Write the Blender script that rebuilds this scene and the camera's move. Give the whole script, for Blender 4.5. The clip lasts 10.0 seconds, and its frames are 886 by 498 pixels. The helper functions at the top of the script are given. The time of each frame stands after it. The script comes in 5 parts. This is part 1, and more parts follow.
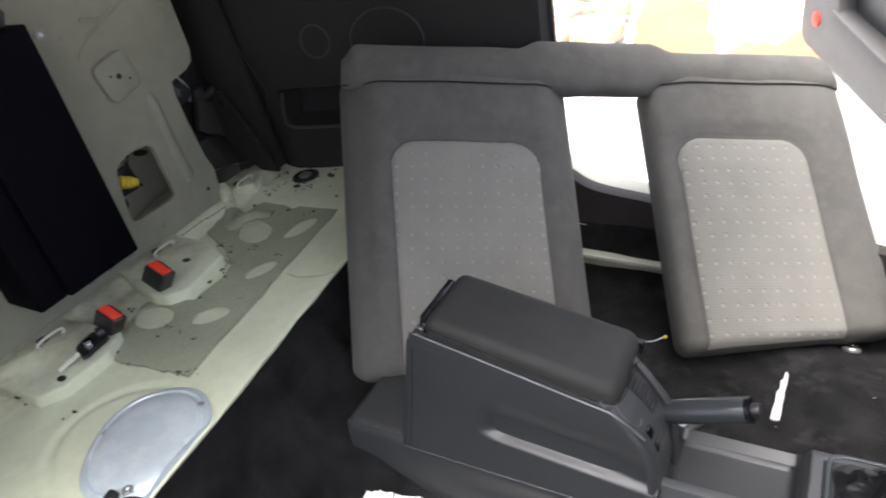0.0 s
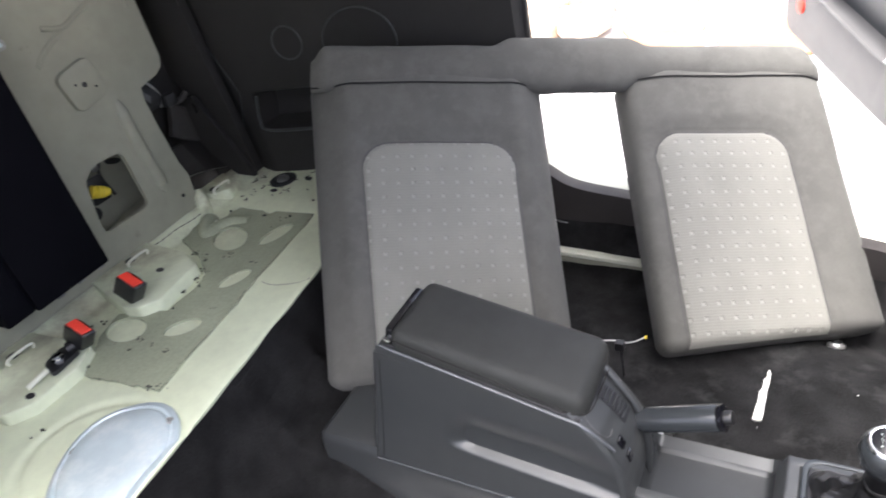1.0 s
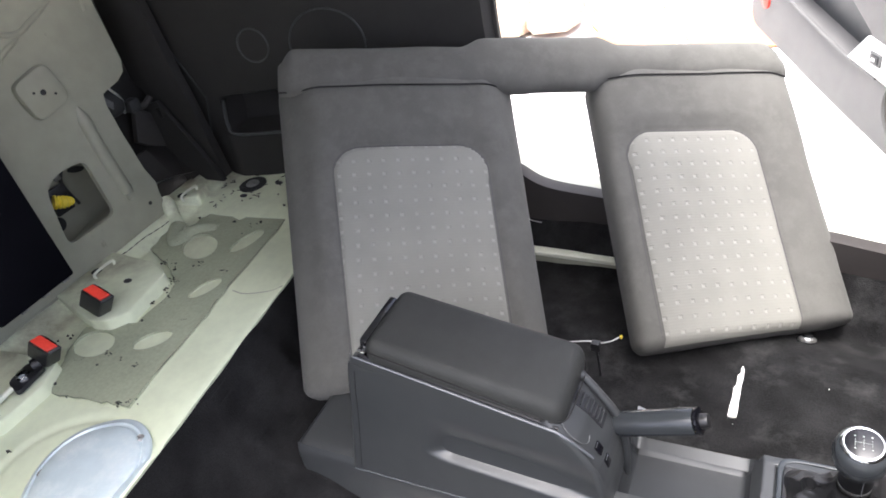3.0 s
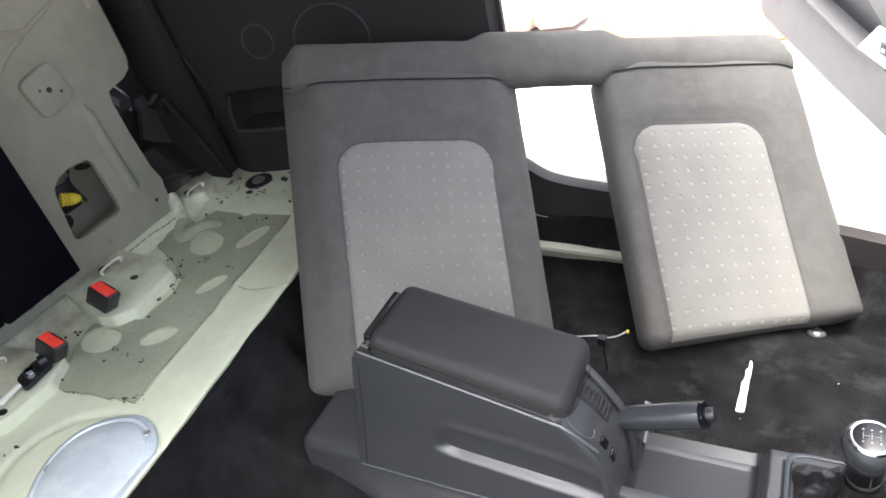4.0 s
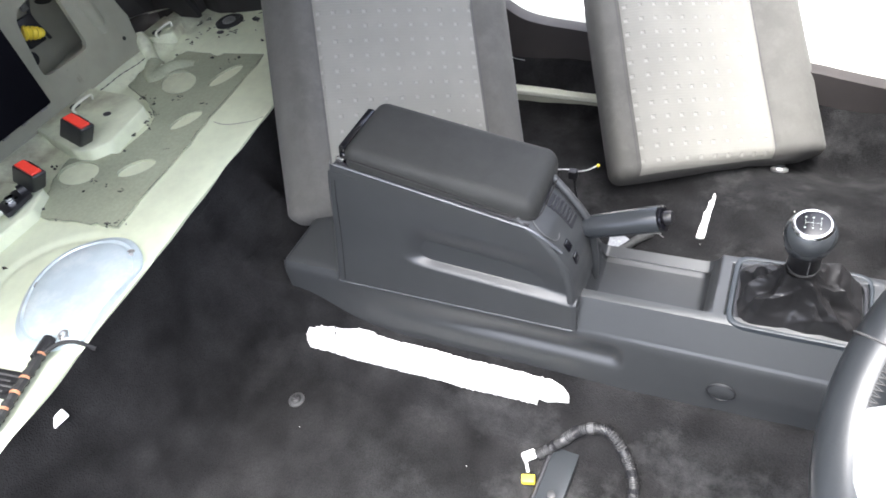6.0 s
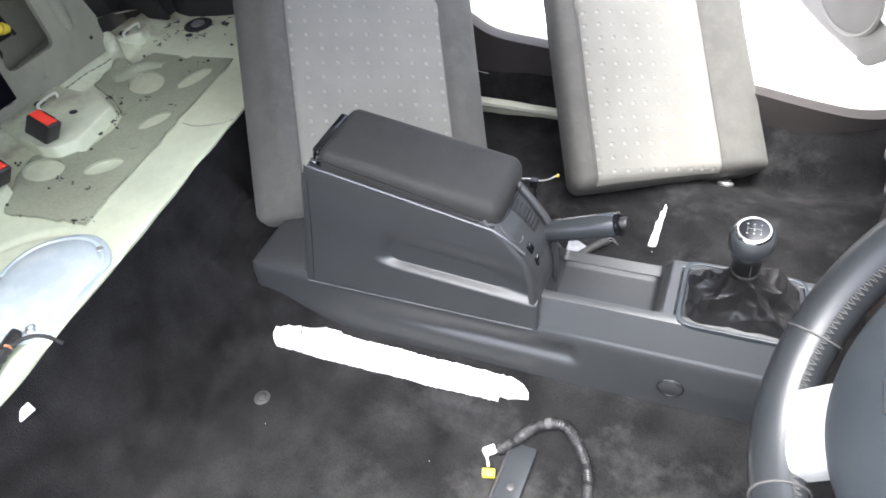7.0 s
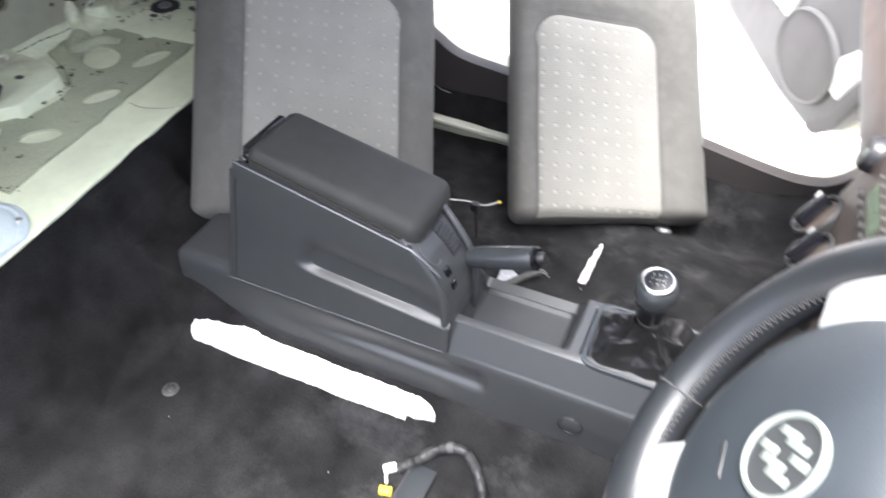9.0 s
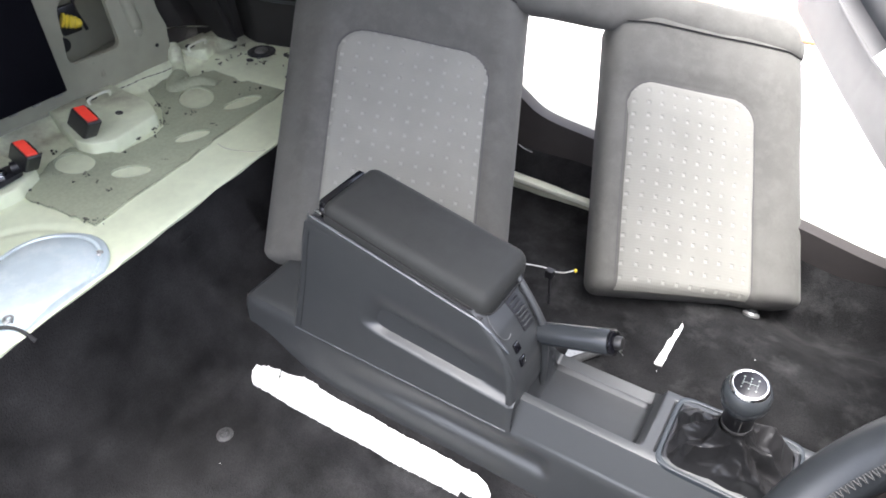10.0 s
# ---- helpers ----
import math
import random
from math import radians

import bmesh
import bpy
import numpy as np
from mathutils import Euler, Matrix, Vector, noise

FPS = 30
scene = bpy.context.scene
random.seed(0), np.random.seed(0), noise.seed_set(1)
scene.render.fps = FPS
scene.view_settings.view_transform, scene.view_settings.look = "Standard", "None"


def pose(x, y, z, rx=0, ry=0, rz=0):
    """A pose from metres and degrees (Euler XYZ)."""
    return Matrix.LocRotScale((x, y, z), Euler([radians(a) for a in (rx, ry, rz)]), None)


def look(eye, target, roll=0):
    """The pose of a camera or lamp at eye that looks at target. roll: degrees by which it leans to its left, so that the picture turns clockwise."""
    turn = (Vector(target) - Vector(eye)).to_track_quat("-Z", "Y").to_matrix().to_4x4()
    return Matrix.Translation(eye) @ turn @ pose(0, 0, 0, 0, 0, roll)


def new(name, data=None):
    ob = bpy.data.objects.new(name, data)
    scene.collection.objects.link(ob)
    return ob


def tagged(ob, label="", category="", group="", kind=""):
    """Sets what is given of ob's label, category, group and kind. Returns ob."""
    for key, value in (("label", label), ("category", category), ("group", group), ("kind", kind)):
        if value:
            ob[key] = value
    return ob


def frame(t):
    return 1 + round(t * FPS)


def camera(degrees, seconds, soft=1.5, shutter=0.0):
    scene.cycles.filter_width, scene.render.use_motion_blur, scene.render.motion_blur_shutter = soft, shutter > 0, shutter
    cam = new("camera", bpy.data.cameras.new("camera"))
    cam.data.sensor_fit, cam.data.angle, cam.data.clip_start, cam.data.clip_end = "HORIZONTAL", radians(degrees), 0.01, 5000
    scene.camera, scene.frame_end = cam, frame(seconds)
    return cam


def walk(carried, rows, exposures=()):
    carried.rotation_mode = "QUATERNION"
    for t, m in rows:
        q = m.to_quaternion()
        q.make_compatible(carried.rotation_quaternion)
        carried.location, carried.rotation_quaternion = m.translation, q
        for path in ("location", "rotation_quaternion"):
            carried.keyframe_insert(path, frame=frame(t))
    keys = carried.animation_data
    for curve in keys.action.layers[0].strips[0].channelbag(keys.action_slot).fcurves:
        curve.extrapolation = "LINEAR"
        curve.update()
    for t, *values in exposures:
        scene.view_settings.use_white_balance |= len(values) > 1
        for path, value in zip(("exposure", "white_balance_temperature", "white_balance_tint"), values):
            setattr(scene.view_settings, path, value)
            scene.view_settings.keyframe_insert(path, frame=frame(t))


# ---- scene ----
cam = camera(66.8, 10.0, 1.7, 0.5)
PATH = [
    (0, (0.621, -0.523, 0.965), (-0.327, 0.872, -0.109), -11.9),
    (0.5, (0.63, -0.518, 0.968), (-0.427, 0.805, -0.097), -15.0),
    (1, (0.649, -0.473, 0.962), (-0.297, 0.909, -0.131), -13.4),
    (1.5, (0.65, -0.44, 0.962), (-0.246, 0.967, -0.142), -12.0),
    (2, (0.65, -0.444, 0.958), (-0.234, 0.966, -0.151), -12.3),
    (2.5, (0.653, -0.449, 0.963), (-0.203, 0.971, -0.155), -12.8),
    (2.7, (0.645, -0.454, 0.971), (-0.22, 0.959, -0.149), -13.0),
    (4, (0.65, -0.45, 0.964), (-0.253, 0.937, -0.159), -14.3),
    (4.5, (0.657, -0.454, 0.959), (-0.241, 0.929, -0.173), -13.9),
    (4.7, (0.663, -0.473, 0.956), (-0.191, 0.828, -0.134), -13.8),
    (4.8, (0.668, -0.493, 0.936), (-0.179, 0.793, -0.178), -14.0),
    (5, (0.67, -0.514, 0.902), (-0.21, 0.769, -0.355), -14.4),
    (5.2, (0.677, -0.513, 0.9), (-0.147, 0.635, -0.37), -15.2),
    (5.5, (0.679, -0.521, 0.899), (-0.148, 0.676, -0.473), -14.9),
    (5.7, (0.680, -0.521, 0.901), (-0.099, 0.6, -0.421), -15.3),
    (7, (0.684, -0.566, 0.927), (-0.009, 0.698, -0.46), -10.1),
    (7.5, (0.681, -0.6, 0.936), (0.06, 0.686, -0.464), -7.2),
    (8, (0.678, -0.636, 0.95), (0.153, 0.681, -0.46), -3.2),
    (8.5, (0.709, -0.628, 0.95), (0.234, 0.727, -0.443), -0.3),
    (9, (0.749, -0.532, 0.93), (0.125, 0.786, -0.439), -0.9),
    (9.2, (0.749, -0.502, 0.926), (0.053, 0.693, -0.376), -2.4),
    (9.3, (0.748, -0.493, 0.926), (0.016, 0.690, -0.368), -3.1),
    (9.5, (0.752, -0.474, 0.928), (-0.097, 0.778, -0.38), -4.1),
    (9.7, (0.740, -0.477, 0.930), (-0.078, 0.755, -0.263), -2.9),
    (10, (0.72, -0.489, 0.93), (-0.122, 0.808, -0.339), -1.1),
]
EXPOSURES = [(0.0, 2.60, 6020, 6), (0.5, 3.06, 5970, 6), (2.0, 3.15, 5920, 6), (4.5, 3.15, 5920, 6), (5.5, 3.47, 5800, 4), (7.0, 3.56, 5800, 4), (8.0, 3.54, 5800, 4), (9.0, 3.43, 5800, 5), (10.0, 3.38, 5820, 5)]
walk(cam, [(t, look(eye, target, roll)) for t, eye, target, roll in PATH], EXPOSURES)

# ---- light ----
world = bpy.data.worlds.new("sky")
scene.world = world
world.use_nodes = True
wn = world.node_tree
sky = wn.nodes.new("ShaderNodeTexSky")
sky.sky_type, sky.sun_disc = "NISHITA", False
SUN_UP, SUN_TURN = 80.0, 180.0
sky.sun_elevation, sky.sun_rotation = radians(SUN_UP), radians(SUN_TURN)
sky.dust_density, sky.air_density, sky.ozone_density = 8.0, 0.22, 0.2
wn.links.new(sky.outputs[0], wn.nodes["Background"].inputs[0])
wn.nodes["Background"].inputs[1].default_value = 0.15
sun = new("sun", bpy.data.lights.new("sun", "SUN"))
sun.data.energy, sun.data.angle, sun.data.color = 0.17, radians(30), (1.0, 0.985, 0.965)
sun_from = Vector((math.sin(radians(SUN_TURN)) * math.cos(radians(SUN_UP)), math.cos(radians(SUN_TURN)) * math.cos(radians(SUN_UP)), math.sin(radians(SUN_UP))))
sun.matrix_world = look(sun_from * 8, (0, 0, 0))


# ---- materials ----
def material(name, colour, rough=0.6, metal=0.0, vary=0.25, scale=9.0, fine=220.0, bump=0.15, stain=None, stain_at=0.62, stain_scale=5.0, spec=0.5, sheen=0.0, depth=0.001, stain_soft=0.08, shade_ramp=None):
    """Base colour with cloudy and fine variation, optional stains, fine relief."""
    m = bpy.data.materials.new(name)
    m.use_nodes = True
    nt = m.node_tree
    b = nt.nodes["Principled BSDF"]
    at = nt.nodes.new("ShaderNodeTexCoord")

    def cloud(size, detail, lo, hi):
        n = nt.nodes.new("ShaderNodeTexNoise")
        n.inputs["Scale"].default_value, n.inputs["Detail"].default_value = size, detail
        nt.links.new(at.outputs["Object"], n.inputs["Vector"])
        r = nt.nodes.new("ShaderNodeMapRange")
        r.inputs[1].default_value, r.inputs[2].default_value = 0.3, 0.7
        r.inputs[3].default_value, r.inputs[4].default_value = lo, hi
        nt.links.new(n.outputs[0], r.inputs[0])
        return n, r

    _, big = cloud(scale, 5, 1 - vary, 1 + vary)
    grain_n, grain = cloud(fine, 2, 1 - vary * 0.6, 1 + vary * 0.6)
    mul = nt.nodes.new("ShaderNodeMath")
    mul.operation = "MULTIPLY"
    nt.links.new(big.outputs[0], mul.inputs[0])
    nt.links.new(grain.outputs[0], mul.inputs[1])
    tint = nt.nodes.new("ShaderNodeVectorMath")
    tint.operation = "SCALE"
    tint.inputs[0].default_value = colour
    nt.links.new(mul.outputs[0], tint.inputs["Scale"])
    out = tint.outputs[0]
    if stain:
        n = nt.nodes.new("ShaderNodeTexNoise")
        n.inputs["Scale"].default_value, n.inputs["Detail"].default_value = stain_scale, 8
        n.inputs["Roughness"].default_value = 0.7
        nt.links.new(at.outputs["Object"], n.inputs["Vector"])
        r = nt.nodes.new("ShaderNodeMapRange")
        r.inputs[1].default_value, r.inputs[2].default_value = stain_at, stain_at + stain_soft
        nt.links.new(n.outputs[0], r.inputs[0])
        mix = nt.nodes.new("ShaderNodeMix")
        mix.data_type = "RGBA"
        amount = r.outputs[0]
        if shade_ramp:
            # stain strength ramps along x, putting shade falloff into dust and grime
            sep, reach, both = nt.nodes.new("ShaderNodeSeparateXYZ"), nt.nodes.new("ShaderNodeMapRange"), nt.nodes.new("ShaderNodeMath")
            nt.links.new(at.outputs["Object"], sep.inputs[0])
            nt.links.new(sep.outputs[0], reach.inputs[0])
            reach.inputs[1].default_value, reach.inputs[2].default_value, reach.inputs[3].default_value = *shade_ramp, 0.12
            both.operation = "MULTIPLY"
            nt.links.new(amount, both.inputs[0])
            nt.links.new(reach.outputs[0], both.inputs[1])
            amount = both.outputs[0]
        nt.links.new(amount, mix.inputs[0])
        nt.links.new(out, mix.inputs[6])
        mix.inputs[7].default_value = (*stain, 1)
        out = mix.outputs[2]
    nt.links.new(out, b.inputs["Base Color"])
    b.inputs["Metallic"].default_value = metal
    b.inputs["Specular IOR Level"].default_value = spec
    b.inputs["Sheen Weight"].default_value = sheen
    _, rr = cloud(scale * 3, 4, max(0.02, rough - 0.03), min(1, rough + 0.03))
    nt.links.new(rr.outputs[0], b.inputs["Roughness"])
    if bump:
        bp = nt.nodes.new("ShaderNodeBump")
        bp.inputs["Strength"].default_value, bp.inputs["Distance"].default_value = bump, depth
        nt.links.new(grain_n.outputs[0], bp.inputs["Height"])
        nt.links.new(bp.outputs[0], b.inputs["Normal"])
    return m


def knit_material(name, colour, dot):
    """Light seat cloth: a fine ribbed knit with rows of small pale woven squares set in a square grid."""
    m = material(name, colour, 0.95, vary=0.05, scale=14, fine=600, bump=0.2, spec=0.08, sheen=0.05)
    nt = m.node_tree
    b = nt.nodes["Principled BSDF"]
    at = nt.nodes["Texture Coordinate"]
    sep = nt.nodes.new("ShaderNodeSeparateXYZ")
    nt.links.new(at.outputs["Object"], sep.inputs[0])

    def math_node(op, a, c=0.0):
        n = nt.nodes.new("ShaderNodeMath")
        n.operation = op
        for i, v in enumerate((a, c)):
            if isinstance(v, (int, float)):
                n.inputs[i].default_value = v
            else:
                nt.links.new(v, n.inputs[i])
        return n.outputs[0]

    pitch = 0.0275
    fx = math_node("ABSOLUTE", math_node("SUBTRACT", math_node("FRACT", math_node("DIVIDE", sep.outputs[0], pitch)), 0.5))
    fy = math_node("ABSOLUTE", math_node("SUBTRACT", math_node("FRACT", math_node("DIVIDE", sep.outputs[1], pitch)), 0.5))
    d = math_node("MAXIMUM", fx, fy)
    spot = nt.nodes.new("ShaderNodeMapRange")
    spot.inputs[1].default_value, spot.inputs[2].default_value = 0.165, 0.065
    nt.links.new(d, spot.inputs[0])
    old = b.inputs["Base Color"].links[0].from_socket
    rib = math_node("SINE", math_node("MULTIPLY", sep.outputs[1], 2 * math.pi / 0.0055))
    rib2 = math_node("SINE", math_node("MULTIPLY", sep.outputs[0], 2 * math.pi / 0.0044))
    weave = math_node("ADD", math_node("MULTIPLY", rib, 0.22), math_node("MULTIPLY", math_node("MULTIPLY", rib, rib2), 0.5))
    shade = nt.nodes.new("ShaderNodeVectorMath")
    shade.operation = "SCALE"
    nt.links.new(old, shade.inputs[0])
    nt.links.new(math_node("ADD", math_node("MULTIPLY", weave, 0.07), 1.0), shade.inputs["Scale"])
    mix = nt.nodes.new("ShaderNodeMix")
    mix.data_type = "RGBA"
    nt.links.new(spot.outputs[0], mix.inputs[0])
    nt.links.new(shade.outputs[0], mix.inputs[6])
    mix.inputs[7].default_value = (*dot, 1)
    nt.links.new(mix.outputs[2], b.inputs["Base Color"])
    bp = nt.nodes.new("ShaderNodeBump")
    bp.inputs["Strength"].default_value, bp.inputs["Distance"].default_value = 0.8, 0.0022
    nt.links.new(math_node("ADD", math_node("MULTIPLY", weave, 0.2), math_node("MULTIPLY", spot.outputs[0], -0.75)), bp.inputs["Height"])
    nt.links.new(bp.outputs[0], b.inputs["Normal"])
    return m


# dust thins towards the rear so the colour carries the shade there
CARPET = material("black_carpet", (0.0142, 0.0139, 0.0142), 0.97, vary=0.44, scale=16, fine=420, bump=0.6, shade_ramp=(0.08, 0.50), stain=(0.0535, 0.0530, 0.0530), stain_at=0.51, stain_soft=0.27, stain_scale=9, spec=0.06, sheen=0.02, depth=0.003)
CONSOLE = material("charcoal_plastic", (0.0350, 0.0370, 0.0384), 0.42, vary=0.06, scale=12, fine=900, bump=0.12, depth=0.0005, spec=0.70)
TRAY = material("matte_charcoal_plastic", (0.034, 0.036, 0.038), 0.66, vary=0.06, scale=12, fine=900, bump=0.2, depth=0.0005, spec=0.30)
GRIP = material("satin_black_plastic", (0.030, 0.033, 0.036), 0.24, vary=0.06, scale=12, fine=900, bump=0.06, depth=0.0004)
CONDUIT = material("grey_black_conduit", (0.045, 0.045, 0.046), 0.4, vary=0.2, scale=40, fine=500, bump=0.1)
TAPE = material("grey_cloth_tape", (0.10, 0.10, 0.10), 0.55, vary=0.25, scale=60, fine=500, bump=0.3)
AIRBAG = material("charcoal_vinyl", (0.024, 0.029, 0.034), 0.46, vary=0.08, scale=12, fine=700, bump=0.3, depth=0.0007)
# paler than the console, so thin strips of it paint an edge highlight
EDGE = material("plastic_edge_highlight", (0.075, 0.080, 0.086), 0.24, vary=0.1, scale=30, fine=500, bump=0.05, spec=0.9)
BLACK = material("black_plastic", (0.016, 0.016, 0.018), 0.38, vary=0.15, fine=700, bump=0.1)
GLOSS = material("gloss_black", (0.006, 0.006, 0.008), 0.18, vary=0.2, scale=4, fine=300, bump=0.02)
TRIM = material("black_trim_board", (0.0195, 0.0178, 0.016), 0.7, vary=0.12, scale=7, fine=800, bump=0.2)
AMP = material("black_metal_case", (0.004, 0.004, 0.006), 0.6, vary=0.2, scale=6, fine=300, bump=0.05, spec=0.03)
LIDCLOTH = material("grey_vinyl", (0.0295, 0.0302, 0.0284), 0.62, vary=0.10, scale=24, fine=700, bump=0.4, spec=0.30)
CLOTH = material("dark_grey_cloth", (0.111, 0.108, 0.099), 0.98, vary=0.09, scale=11, fine=620, bump=0.5, stain=(0.132, 0.128, 0.117), stain_at=0.46, stain_soft=0.25, stain_scale=30, spec=0.06, sheen=0.08)
CLOTH_SIDE = material("dark_cloth_edge", (0.085, 0.083, 0.083), 0.95, vary=0.12, scale=5, fine=900, bump=0.5, spec=0.06, sheen=0.05)
SEAM = material("dark_seam", (0.030, 0.029, 0.028), 0.95, vary=0.2, bump=0.2, spec=0.05)
KNIT = knit_material("light_grey_knit", (0.238, 0.232, 0.207), (0.292, 0.285, 0.256))
PAINT = material("cream_car_paint", (0.70, 0.71, 0.59), 0.38, vary=0.04, scale=4, fine=60, bump=0.03, stain=(0.45, 0.44, 0.35), stain_at=0.66, stain_scale=9)
# grime thickens towards the bulkhead: real dirt plus the light falloff painted in
PAN = material("scuffed_cream_paint", (0.685, 0.73, 0.54), 0.42, vary=0.07, scale=5, fine=50, bump=0.04, stain=(0.33, 0.305, 0.22), stain_at=0.43, stain_scale=9, stain_soft=0.24, shade_ramp=(-0.46, -0.60))
# the deck's cream darkened to carry the bulkhead's shade, plus dirt stains
PAINT_SHADED_DIRTY = material("shaded_dirty_cream_paint", (0.31, 0.308, 0.242), 0.5, vary=0.08, scale=4, fine=30, bump=0.03, stain=(0.12, 0.11, 0.08), stain_at=0.66, stain_scale=16, stain_soft=0.14)
FELT = material("grey_bitumen_felt", (0.365, 0.390, 0.282), 0.8, vary=0.12, scale=7, fine=160, bump=0.12, stain=(0.05, 0.05, 0.04), stain_at=0.655, stain_scale=26, stain_soft=0.06, spec=0.25)
ZINC = material("zinc_plate", (0.62, 0.71, 0.75), 0.34, metal=0.25, vary=0.06, scale=9, fine=40, bump=0.0, stain=(0.80, 0.85, 0.86), stain_at=0.48, stain_scale=14, stain_soft=0.22)
CHROME = material("chrome", (0.75, 0.76, 0.78), 0.15, metal=1.0, vary=0.05, bump=0.0)
SILVER = material("satin_silver", (0.62, 0.63, 0.63), 0.38, metal=0.55, vary=0.05, bump=0.03)
EMBLEM = material("dull_silver", (0.27, 0.30, 0.275), 0.48, metal=0.4, vary=0.08, bump=0.02)
STEEL = material("dull_steel", (0.36, 0.36, 0.35), 0.45, metal=0.8, vary=0.3, scale=40, bump=0.1)
LEATHER = material("black_leather", (0.016, 0.0178, 0.020), 0.34, vary=0.12, scale=20, fine=520, bump=0.12, depth=0.0006)
THREAD = material("grey_thread", (0.042, 0.042, 0.042), 0.8, vary=0.2)
RED = material("red_plastic", (0.72, 0.045, 0.025), 0.4, vary=0.1, bump=0.05)
YELLOW = material("yellow_plastic", (0.80, 0.62, 0.05), 0.45, vary=0.1, bump=0.05)
WHITE = material("white_plastic", (0.80, 0.80, 0.77), 0.5, vary=0.06, bump=0.05)
FOAM = material("white_felt_padding", (0.88, 0.86, 0.81), 0.95, vary=0.05, scale=30, fine=300, bump=0.4, stain=(0.5, 0.46, 0.38), stain_at=0.72, stain_scale=30, spec=0.1)
RUBBER = material("black_rubber", (0.02, 0.02, 0.02), 0.65, vary=0.25, bump=0.15)
PILLAR = material("dusty_black_plastic", (0.034, 0.031, 0.028), 0.7, vary=0.15, scale=14, fine=600, bump=0.2)
SILLTRIM = material("brown_black_sill", (0.043, 0.038, 0.036), 0.6, vary=0.12, scale=9, fine=700, bump=0.2)
DASH = material("dark_brown_dash", (0.050, 0.038, 0.031), 0.5, vary=0.12, scale=10, fine=800, bump=0.25)
DOORTRIM = material("grey_door_trim", (0.105, 0.103, 0.101), 0.6, vary=0.08, scale=8, fine=700, bump=0.2)
DOORDARK = material("grey_door_mesh", (0.085, 0.08, 0.08), 0.7, vary=0.12, fine=900, bump=0.4)
DISPLAY = material("green_display", (0.06, 0.09, 0.055), 0.2, vary=0.1, bump=0.0)
ORANGE = material("orange_stucco", (0.50, 0.185, 0.078), 0.85, vary=0.15, scale=3, fine=60, bump=0.3, stain=(0.62, 0.52, 0.42), stain_at=0.56, stain_scale=1.6)
CONCRETE = material("pale_concrete", (0.60, 0.59, 0.575), 0.9, vary=0.1, scale=2, fine=50, bump=0.3, stain=(0.66, 0.56, 0.47), stain_at=0.60, stain_scale=1.3)
BRICK = material("pale_rubble", (0.40, 0.30, 0.225), 0.9, vary=0.35, scale=6, fine=60, bump=0.4)
GAITER = material("soft_black_leather", (0.0145, 0.0142, 0.0148), 0.38, vary=0.15, scale=20, fine=520, bump=0.2, depth=0.0006)
COPPER = material("orange_tape", (0.55, 0.26, 0.14), 0.5, vary=0.2)
DARKWALL = material("dark_green_blocker", (0.05, 0.065, 0.045), 0.9, vary=0.3, scale=3, fine=40)
BEIGE = material("headliner", (0.365, 0.37, 0.37), 0.9, vary=0.06, bump=0.2)


# ---- mesh helpers ----
def finish(name, bm, mat, angle=40):
    bmesh.ops.recalc_face_normals(bm, faces=bm.faces)
    me = bpy.data.meshes.new(name)
    bm.to_mesh(me)
    bm.free()
    me.materials.append(mat)
    me.polygons.foreach_set("use_smooth", [True] * len(me.polygons))
    me.set_sharp_from_angle(angle=radians(angle))
    return me


def part(name, bm, mat, parent, label="", angle=40, m=None):
    ob = new(name, finish(name, bm, mat, angle))
    if parent is not None:
        ob.parent = parent
    if m is not None:
        ob.matrix_basis = m
    return tagged(ob, label) if label else ob


def thing(name, label, category, group="", m=None, kind=""):
    ob = new(name)
    ob.empty_display_size = 0.02
    if m is not None:
        ob.matrix_basis = m
    return tagged(ob, label, category, group, kind)


def solid(name, bm, mat, label, category="", kind="", angle=40, m=None):
    ob = new(name, finish(name, bm, mat, angle))
    if m is not None:
        ob.matrix_basis = m
    return tagged(ob, label, category, "", kind)


def box(x0, x1, y0, y1, z0, z1, bevel=0.0, seg=2, bm=None):
    bm = bm or bmesh.new()
    made = bmesh.ops.create_cube(bm, size=1, matrix=Matrix.Translation(((x0 + x1) / 2, (y0 + y1) / 2, (z0 + z1) / 2)) @ Matrix.Diagonal((x1 - x0, y1 - y0, z1 - z0, 1)))
    if bevel:
        edges = {e for v in made["verts"] for e in v.link_edges}
        bmesh.ops.bevel(bm, geom=list(edges), offset=bevel, segments=seg, profile=0.5, affect="EDGES")
    return bm


def lathe(profile, steps=32, bm=None, m=None):
    """Turns (radius, height) points round the z axis."""
    bm = bm or bmesh.new()
    rings = []
    for r, z in profile:
        ring = []
        for i in range(steps):
            a = 2 * math.pi * i / steps
            p = Vector((r * math.cos(a), r * math.sin(a), z))
            ring.append(bm.verts.new(m @ p if m else p))
        rings.append(ring)
    for a, b in zip(rings, rings[1:]):
        for i in range(steps):
            bm.faces.new((a[i], a[(i + 1) % steps], b[(i + 1) % steps], b[i]))
    for ring, flip in ((rings[0], True), (rings[-1], False)):
        bm.faces.new(ring[::-1] if flip else ring)
    return bm


